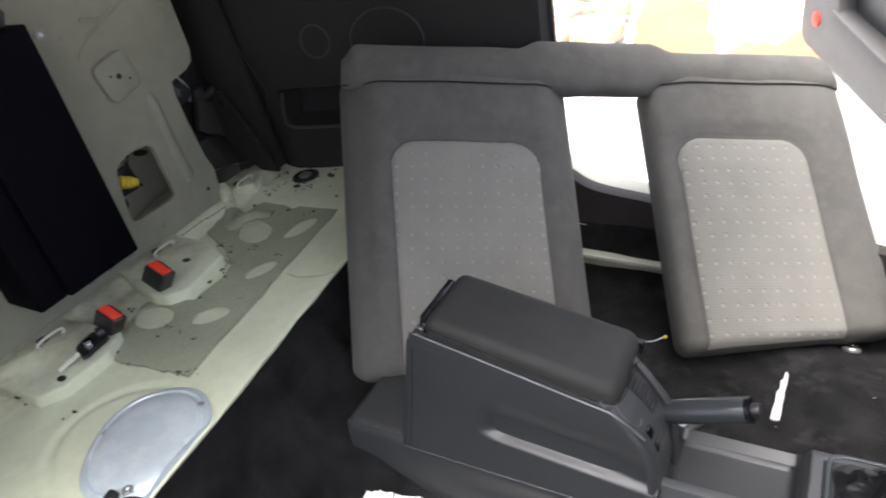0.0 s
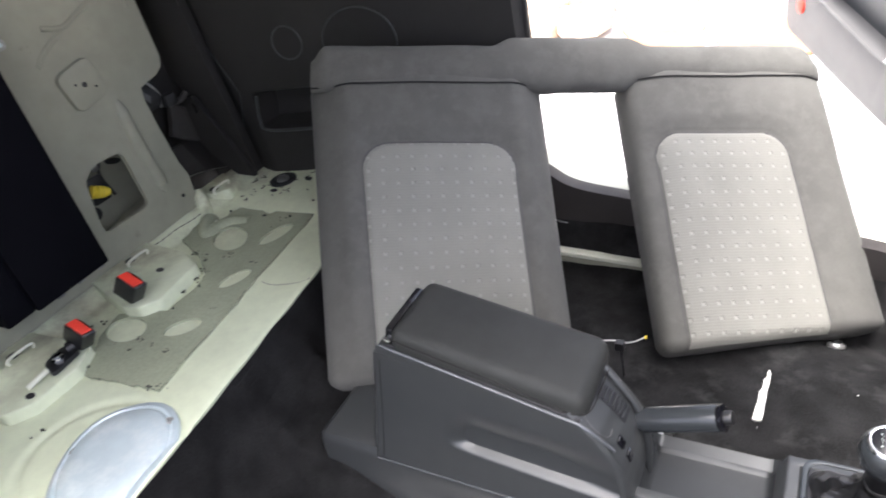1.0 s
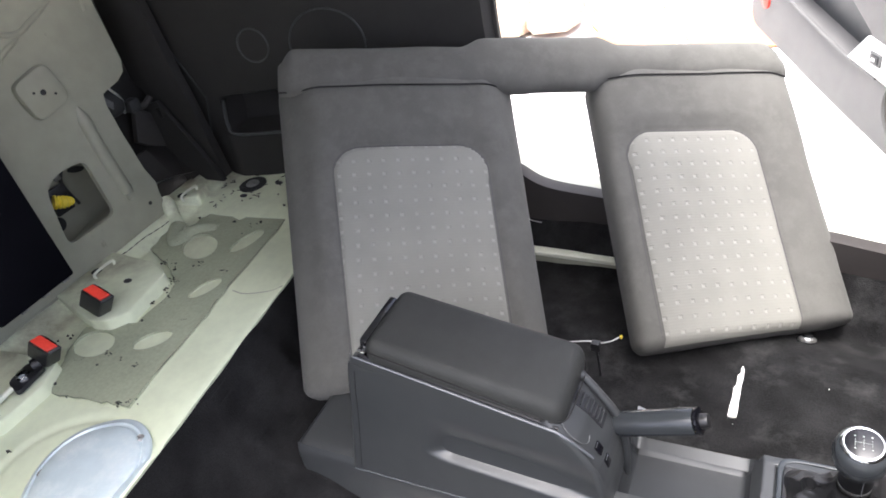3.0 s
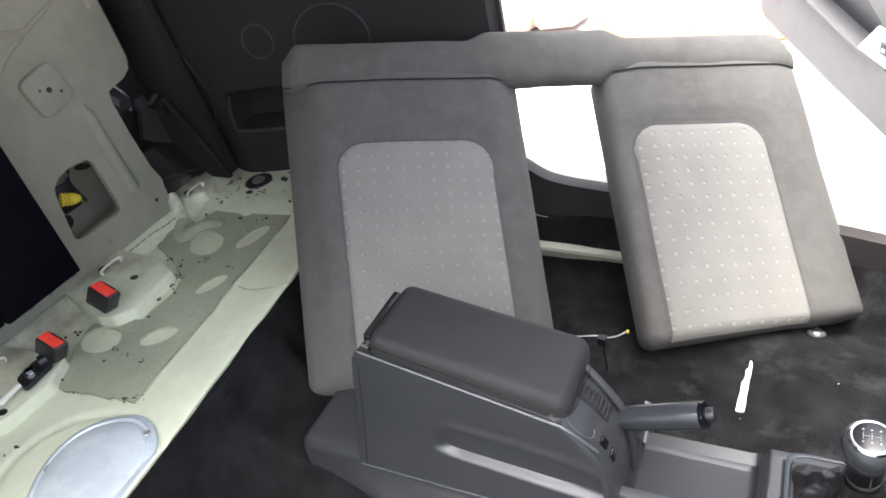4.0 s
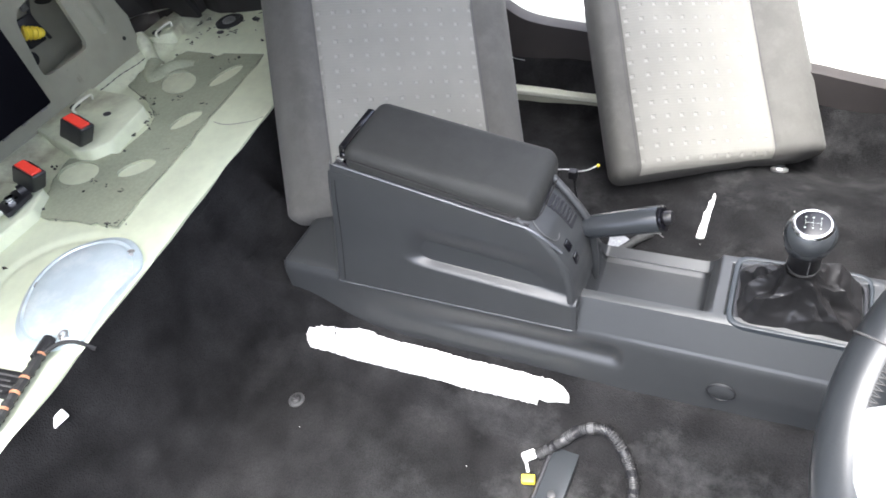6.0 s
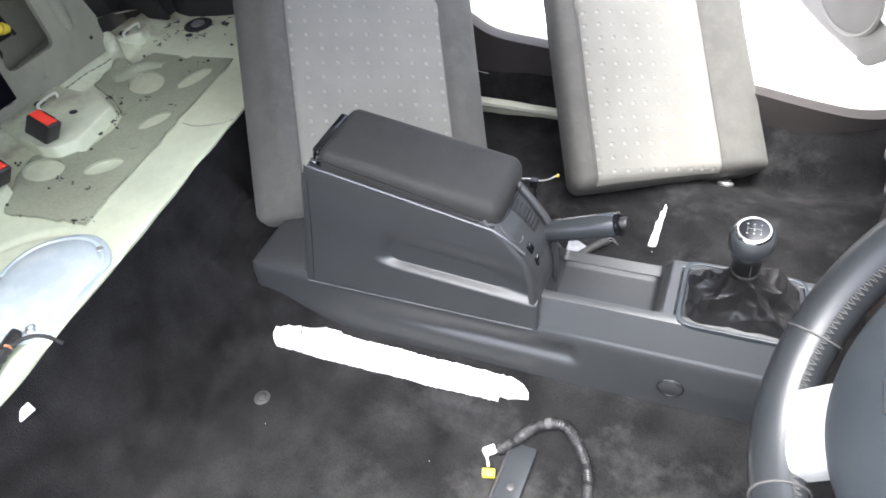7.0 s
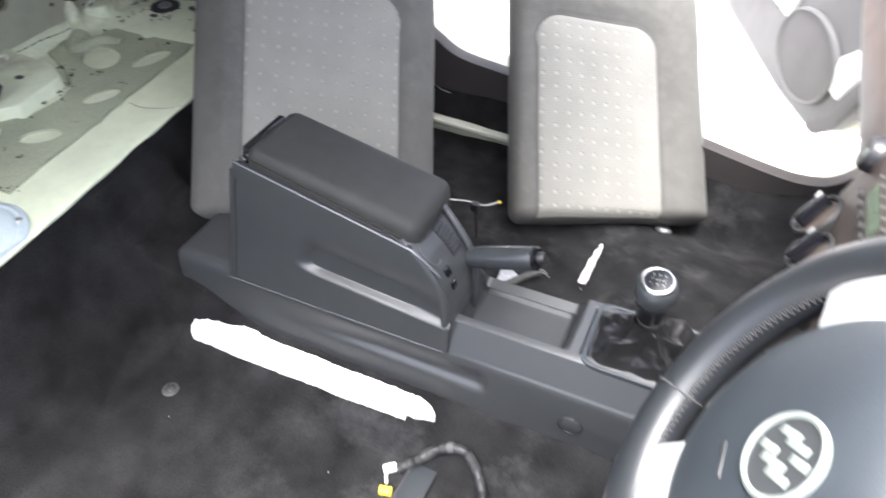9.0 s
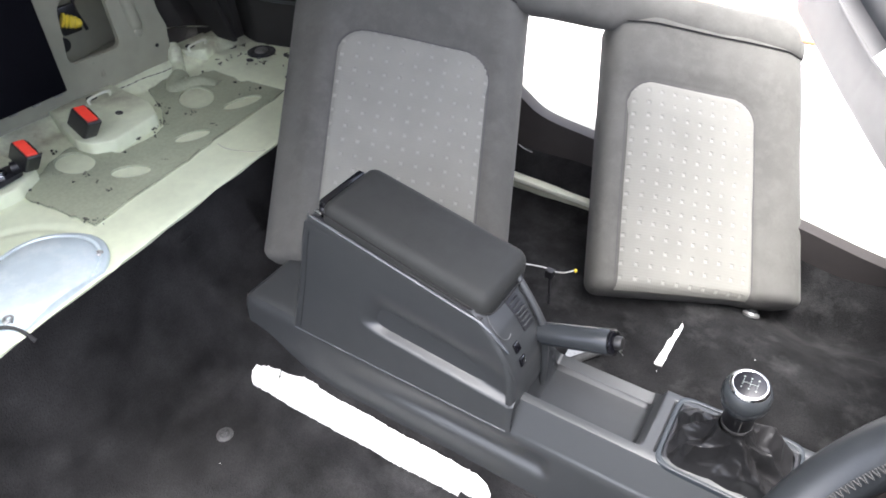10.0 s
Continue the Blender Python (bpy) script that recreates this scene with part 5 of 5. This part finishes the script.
def on_stack(y, z, out=0.0):
    x = 0.918 + (z - 0.48) * (0.23 if z > 0.48 else 0.18)
    return pose(x - out, y, z, 0, -78, 0)


for y, z, r in ((0.198, 0.412, 0.031), (0.140, 0.402, 0.029), (0.078, 0.396, 0.029)):
    k = part("heater_ring", lathe([(r, -0.030), (r, 0.003), (r - 0.002, 0.005), (r - 0.005, 0.003), (r - 0.006, -0.002)], 32, m=on_stack(y, z, 0.014) @ pose(0, 0, 0, 0, 28, 0)), RUBBER, stack)
    part("dial_face", lathe([(r - 0.006, -0.006), (r - 0.006, -0.001), (0.001, 0.0)], 28, m=on_stack(y, z, 0.014) @ pose(0, 0, 0, 0, 28, 0)), DASH, k)
    part("heater_dial", box(-0.021, 0.021, -0.0045, 0.0045, -0.002, 0.018, 0.003), GLOSS, k, m=on_stack(y, z, 0.014) @ pose(0, 0, 0, 0, 28, 0) @ pose(0, 0, 0, 0, 0, 35))
    part("pointer", box(0.012, 0.021, -0.0015, 0.0015, 0.0195, 0.0208), CHROME, k, m=on_stack(y, z, 0.014) @ pose(0, 0, 0, 0, 28, 0) @ pose(0, 0, 0, 0, 0, 35))
radio = part("radio", box(-0.027, 0.027, -0.090, 0.090, -0.004, 0.005, 0.002), DASH, stack, m=on_stack(0.106, 0.498))
part("display", box(-0.009, 0.009, -0.040, 0.036, 0.0045, 0.006), DISPLAY, radio, "green display")
for k in range(7):
    part("radio_button", box(-0.003, 0.003, -0.005, 0.005, 0.004, 0.0070, 0.001), CONSOLE, radio, m=pose(-0.020, -0.06 + 0.019 * k, 0))
for k in range(6):
    part("radio_button", box(-0.0015, 0.0015, -0.003, 0.003, 0.004, 0.0065, 0.0005), DOORTRIM, radio, m=pose(0.015, -0.05 + 0.018 * k, 0))
part("cassette_slot", box(-0.005, 0.005, -0.06, 0.045, -0.002, 0.007, 0.001), GLOSS, stack, m=on_stack(0.098, 0.545, -0.003))
part("pocket_edge", box(-0.003, 0.003, -0.075, 0.08, -0.002, 0.006, 0.001), BLACK, stack, m=on_stack(0.10, 0.572, 0.0))
knob_b = part("hazard_knob", lathe([(0.020, -0.004), (0.020, 0.012), (0.016, 0.018), (0.001, 0.019)], 20, m=on_stack(0.200, 0.503)), BLACK, stack)
part("glint", box(-0.004, 0.006, -0.006, 0.002, 0.0185, 0.0200, 0.001), EMBLEM, knob_b, m=on_stack(0.192, 0.506))
part("vent_ring", lathe([(0.040, 0), (0.040, 0.008), (0.034, 0.011), (0.030, 0.006), (0.030, 0)], 32, m=on_stack(0.075, 0.598, 0.0)), SILVER, stack, "pale round vent ring")
part("vent_core", lathe([(0.030, 0), (0.030, 0.003), (0.001, 0.004)], 24, m=on_stack(0.075, 0.598, 0.0)), BLACK, stack)

# ---- open passenger door ----
along = Vector((-0.45433, 0.89084, 0))
door_pose = Matrix(((along.x, 0, along.y, 1.05), (along.y, 0, -along.x, 0.85), (0, 1, 0, 0), (0, 0, 0, 1)))
door = thing("passenger_door", "open grey passenger door with armrest pocket and speaker", "car door", m=door_pose @ Matrix.Diagonal((1, 1, -1, 1)))
# local axes: x along the door from the hinge, y up, z out of the trimmed face
lower = [(1.19, 0.42)] + rounded([(1.19, 0.42), (1.20, 0.152), (0.72, 0.082), (0.40, 0.045), (0.185, 0.045), (0.065, 0.20), (0.05, 0.42)], 0.06, 6)[6:-6] + [(0.05, 0.42)]
part("trim", prism(lower + [(0.05, 0.66), (1.19, 0.66)], -0.05, 0.0, bevel=0.012, holes=(rounded([(0.62, 0.228), (0.965, 0.288), (0.985, 0.375), (0.72, 0.395), (0.548, 0.300)], 0.012),)), DOORTRIM, door)
part("skin", prism([(x, z - 0.02) for x, z in lower] + [(0.05, 0.68), (1.19, 0.68)], -0.14, -0.055, bevel=0.01), PAINT, door)
part("pocket", box(0.54, 0.99, 0.215, 0.40, -0.060, -0.0505), CONSOLE, door, "dark armrest pocket")
part("pocket_rim", tube(spline([(0.99, 0.292, 0.002), (0.80, 0.2575, 0.004), (0.62, 0.226, 0.004), (0.50, 0.216, 0.002)], 8), 0.005, 10), DOORTRIM, door)
plate = part("switch_plate", prism([(0.62, 0.230), (0.550, 0.302), (0.41, 0.290), (0.445, 0.214)], 0.0, 0.008, bevel=0.003), WHITE, door, "pale switch plate")
part("switch", box(0.480, 0.524, 0.247, 0.278, 0.006, 0.012, 0.003), TAPE, plate)
part("rocker", box(0.486, 0.517, 0.252, 0.273, 0.010, 0.015, 0.003), BLACK, plate)
part("rocker_mark", box(0.497, 0.509, 0.259, 0.266, 0.0145, 0.0157), WHITE, plate)
speaker = part("speaker_ring", lathe([(0.140, -0.02), (0.137, 0.008), (0.131, 0.012), (0.126, 0.009), (0.125, 0)], 48, m=pose(0.318, 0.178, 0.0) @ Matrix.Diagonal((1, 0.74, 1, 1))), DOORTRIM, door)
part("speaker_mesh", lathe([(0.126, 0.0), (0.126, 0.007), (0.06, 0.012), (0.001, 0.013)], 40, m=pose(0.318, 0.178, 0.0) @ Matrix.Diagonal((1, 0.74, 1, 1))), DOORDARK, speaker, "grey perforated speaker mesh")
part("reflector", lathe([(0.022, 0), (0.022, 0.006), (0.014, 0.010), (0.001, 0.011)], 24, m=pose(1.085, 0.245, 0.0)), RED, door, "round red reflector")
part("handle_recess", prism(oval(0.45, 0.42, 0.09, 0.035, 0, 28, 3), -0.02, 0.006, bevel=0.003), BLACK, door)
part("handle", box(0.40, 0.50, 0.412, 0.43, 0.0, 0.016, 0.005), CHROME, door, "chrome pull handle")
part("pale_band", prism([(0.196, 0.165), (0.150, 0.160), (0.105, 0.235), (0.120, 0.30), (0.190, 0.240)], 0.0, 0.006, bevel=0.002), WHITE, door)
part("kick_strip", prism(rounded([(0.230, 0.050), (0.165, 0.115), (0.102, 0.235), (0.062, 0.225), (0.125, 0.100), (0.180, 0.052)], 0.02), 0.0, 0.005, bevel=0.002), DOORDARK, door, "dark lower strip")


# ---- small things on the floor ----
strip = []
for i in range(121):
    x = 0.020 + 0.416 * i / 120
    strip.append((x, -0.0305 + 0.002 * smooth(0.2, 0.32, x) + 0.004 * smooth(0.32, 0.44, x) + rough(x, 0, 60, 0.0014) + rough(x, 1, 210, 0.0016)))
strip += [(0.438, -0.018), (0.452, -0.0195), (0.466, -0.0165), (0.484, -0.0145), (0.483, -0.009), (0.473, -0.003)]
for i in range(121):
    x = 0.455 - 0.435 * i / 120
    strip.append((x, 0.0005 + (0.0015 if 0.115 < x < 0.15 else 0) - 0.006 * (1 - smooth(0.075, 0.12, x)) - 0.008 * (1 - smooth(0.01, 0.08, x)) + rough(x, 3, 60, 0.0014) + rough(x, 4, 210, 0.0016)))
strip += [(0.013, -0.020), (0.015, -0.026)]
padding = thing("padding_strip", "ragged white felt strip showing where the carpet was cut", "felt")
for name, piece, up in (("strip", [p for p in strip if p[0] > 0.073], 0.0), ("torn_end", [p for p in strip if p[0] < 0.0725], 0.0015)):
    bm = prism(piece, 0.0, 0.006)
    for q in bm.verts:
        q.co.z += floor_z(q.co.x, q.co.y) - 0.001 + (0.003 + up if q.co.z > 0.003 else 0)
    part(name, bm, FOAM, padding, angle=30)
mark = [(0.600, 0.385), (0.608, 0.383), (0.617, 0.385), (0.618, 0.405), (0.6165, 0.42), (0.6175, 0.44), (0.6165, 0.455), (0.618, 0.475), (0.6175, 0.497), (0.613, 0.506), (0.611, 0.500), (0.6115, 0.486), (0.606, 0.480), (0.607, 0.462), (0.6055, 0.455), (0.602, 0.449), (0.603, 0.425), (0.601, 0.41)]
bm = prism([(0.609 + (x - 0.609) * 0.8 + 0.10 * (y - 0.44) * 0.3, y) for x, y in mark], 0.0, 0.005)
for q in bm.verts:
    q.co.z += floor_z(q.co.x, q.co.y) - 0.001
solid("padding_scrap", bm, FOAM, "small torn white felt patch in the passenger carpet", "felt", angle=30)

screw = thing("floor_screw", "cross-head screw in a worn dimple of the carpet", "screw", m=pose(0.038, -0.122, floor_z(0.038, -0.122) + 0.001))
part("washer", lathe([(0.014, 0), (0.014, 0.002), (0.010, 0.0035)], 20), CONDUIT, screw)
part("head", lathe([(0.009, 0.002), (0.009, 0.005), (0.006, 0.0075), (0.001, 0.008)], 16), RUBBER, screw)
for a in (20, 110):
    part("cross", box(-0.006, 0.006, -0.0012, 0.0012, 0.0072, 0.0086), CONDUIT, screw, m=pose(0, 0, 0, 0, 0, a))

bolt = thing("seat_bolt", "bright bolt head at the edge of the passenger carpet", "bolt", m=pose(0.718, 0.632, floor_z(0.718, 0.632) + 0.004, -25, 0, 0))
part("washer", lathe([(0.016, 0), (0.016, 0.004), (0.012, 0.006)], 20), STEEL, bolt)
part("head", lathe([(0.009, 0.005), (0.009, 0.012), (0.006, 0.013)], 6), CHROME, bolt)


def lie(x, y, up=0.012):
    return (x, y, floor_z(x, y) + up)


loom = thing("wiring_loom", "corrugated black wiring loom looped on the carpet with loose plugs", "wiring")
path = spline([lie(0.452, -0.082), lie(0.477, -0.062), lie(0.512, -0.046, 0.014), lie(0.550, -0.041, 0.014), lie(0.582, -0.060, 0.013), lie(0.598, -0.095), lie(0.598, -0.135), lie(0.580, -0.170), lie(0.545, -0.20)], 16)
fine = [p.lerp(q, k / 3) for p, q in zip(path, path[1:]) for k in range(3)]
part("conduit", tube(fine, 0.0074, 10, wave=lambda i: 1.10 if i % 4 < 2 else 0.86), CONDUIT, loom)
for k in (6, 22, 40, 62, 84, 108, 140, 172, 204, 236, 268, 300, 330):
    part("tape", tube(fine[k:k + 8 + k % 5], 0.0086, 10, wave=lambda i: 1 + 0.05 * math.sin(i * 2.1)), TAPE if k % 9 == 0 else CONDUIT if k % 4 else BLACK, loom)
part("plug", box(-0.011, 0.011, -0.007, 0.007, 0, 0.011, 0.003), WHITE, loom, "white plug", m=pose(*lie(0.440, -0.086, 0.006), 0, 0, 40))
part("plug_tail", tube(spline([lie(0.452, -0.082), lie(0.440, -0.095, 0.02), lie(0.447, -0.112, 0.014)], 5), 0.0022, 6), WHITE, loom)
part("plug", box(-0.010, 0.010, -0.0065, 0.0065, 0, 0.011, 0.002), YELLOW, loom, "yellow plug", m=pose(*lie(0.450, -0.121, 0.004), 0, 0, 15))

rail = thing("floor_bracket", "flat black metal bracket standing on the carpet under the loom", "bracket")
part("plate", prism([(0.468, -0.058), (0.512, -0.048), (0.508, -0.13), (0.502, -0.30), (0.455, -0.30), (0.464, -0.14)], -0.060, -0.042, bevel=0.003), GRIP, rail)
part("rivet", lathe([(0.006, 0), (0.006, 0.003), (0.003, 0.004)], 14, m=pose(0.49, -0.135, -0.042)), CONDUIT, rail)
part("edge", tube([(0.470, -0.060, -0.042), (0.466, -0.14, -0.042), (0.457, -0.30, -0.042)], 0.003, 6), BLACK, rail)

hook = thing("wire_hook", "thin bent wire with a yellow tip across the carpet", "wire")
part("wire", tube(spline([(0.270, 0.375, 0.105), (0.31, 0.40, 0.098), (0.355, 0.425, 0.088), (0.372, 0.43, 0.082), (0.390, 0.444, 0.076), (0.407, 0.459, 0.079)], 6), 0.0015, 6), STEEL, hook)
part("clip", box(0.360, 0.376, 0.418, 0.432, 0.070, 0.088, 0.002), BLACK, hook)
part("tip", box(0.4045, 0.4095, 0.455, 0.461, 0.075, 0.081, 0.0015), YELLOW, hook, "yellow tip")
part("drop", tube([(0.368, 0.426, 0.08), (0.372, 0.425, 0.02), (0.372, 0.425, 0.0)], 0.002, 6), BLACK, hook)

lead = thing("handbrake_lead", "grey corrugated lead and foil scrap beside the handbrake", "wiring")
part("lead", tube([p.lerp(q, k / 3) for p, q in zip(*(lambda s: (s, s[1:]))(spline([lie(0.476, 0.300, 0.016), lie(0.492, 0.326, 0.014), lie(0.508, 0.350, 0.012), lie(0.528, 0.372, 0.009)], 12))) for k in range(3)], 0.0068, 8, wave=lambda i: 1.12 if i % 4 < 2 else 0.82), TAPE, lead)
part("scrap", prism([(0.458, 0.300), (0.454, 0.368), (0.474, 0.362), (0.490, 0.352), (0.482, 0.312)], 0.0, 0.0035), STEEL, lead, "crumpled foil scrap")
for k in range(2):
    part("strand", tube(spline([lie(0.512, 0.362, 0.010), lie(0.530 + 0.004 * k, 0.376 - 0.006 * k, 0.012), lie(0.541 + 0.006 * k, 0.378 - 0.008 * k, 0.005)], 6), 0.0008, 5), STEEL, lead)

deck_loom = thing("deck_wiring", "taped wiring with a dark label lying along the seat pan edge", "wiring")
part("taped_cable", tube(spline([(-0.173, -0.272, 0.262), (-0.166, -0.30, 0.263), (-0.157, -0.331, 0.263), (-0.150, -0.36, 0.263), (-0.143, -0.385, 0.262), (-0.141, -0.41, 0.262), (-0.155, -0.47, 0.262)], 8), 0.0072, 8, wave=lambda i: 1 + 0.12 * math.sin(i * 1.9)), RUBBER, deck_loom)
part("sleeve", tube([(-0.178, -0.268, 0.263), (-0.168, -0.302, 0.264)], 0.0085, 8), BLACK, deck_loom)
part("branch", tube(spline([(-0.164, -0.292, 0.264), (-0.154, -0.272, 0.264), (-0.138, -0.259, 0.257), (-0.124, -0.251, 0.236)], 6), 0.0030, 8), RUBBER, deck_loom)
part("eyelet", tube([(-0.165 + 0.006 * math.cos(t), -0.256 + 0.006 * math.sin(t), 0.262) for t in (2 * math.pi * k / 14 for k in range(14))], 0.0018, 6, closed=True), STEEL, deck_loom)
for y, x in ((-0.295, -0.166), (-0.332, -0.156), (-0.354, -0.150), (-0.378, -0.144), (-0.398, -0.144)):
    part("copper_tape", tube([(x - 0.001, y + 0.0016, 0.2644), (x + 0.0005, y - 0.0016, 0.2644)], 0.0068, 8), COPPER, deck_loom)
label = thing("sticker", "dark printed sticker on the seat pan", "sticker", m=pose(-0.197, -0.346, 0.2545, 0, 0, 7))
part("sheet", box(-0.038, 0.032, -0.021, 0.021, 0, 0.001), BLACK, label)
for k in range(4):
    part("text_bar", box(-0.034, 0.022 - 0.010 * (k % 2), 0.012 - 0.008 * k, 0.0145 - 0.008 * k, 0.001, 0.0016), TAPE, label)
clip = thing("white_clip", "small white plastic clip on the carpeted step", "clip", m=pose(-0.116, -0.350, 0.212, 62, 0, 78) @ Matrix.Diagonal((0.9, 0.9, 0.8, 1)))
part("clip_body", box(-0.013, 0.013, -0.008, 0.008, 0, 0.010, 0.002), WHITE, clip)
part("clip_end", box(-0.019, -0.012, -0.005, 0.005, 0.001, 0.007, 0.001), STEEL, clip)

bm = bmesh.new()
for i in range(9):
    x, y = random.uniform(-0.02, 0.62), random.uniform(-0.42, -0.02)
    if i % 3 == 0:
        x, y = random.uniform(0.4, 0.85), random.uniform(0.28, 0.62)
    r = random.uniform(0.0002, 0.0005)
    box(x - r, x + r * random.uniform(0.5, 2), y - r, y + r, floor_z(x, y) + 0.001, floor_z(x, y) + 0.0028, bm=bm)
solid("lint", bm, WHITE, "scattered pale lint specks on the black carpet", "lint", "stuff")

thread = thing("loose_thread", "short white loose thread caught on the black sill trim", "thread")
part("strand", tube(spline([(0.114, 0.786, 0.103), (0.130, 0.782, 0.097), (0.152, 0.784, 0.092)], 6), 0.0007, 5), WHITE, thread)
for x, y, l in ((0.205, -0.021, 0.020), (0.245, -0.0215, 0.016), (0.30, -0.019, 0.010), (0.07, -0.012, 0.004)):
    part("slit", prism([(x, y), (x + l, y + 0.001), (x + l * 1.1, y + 0.0022), (x + l * 0.2, y + 0.0018)], floor_z(x, y) + 0.0090, floor_z(x, y) + 0.0125), RUBBER, padding, "dark slit torn in the felt")
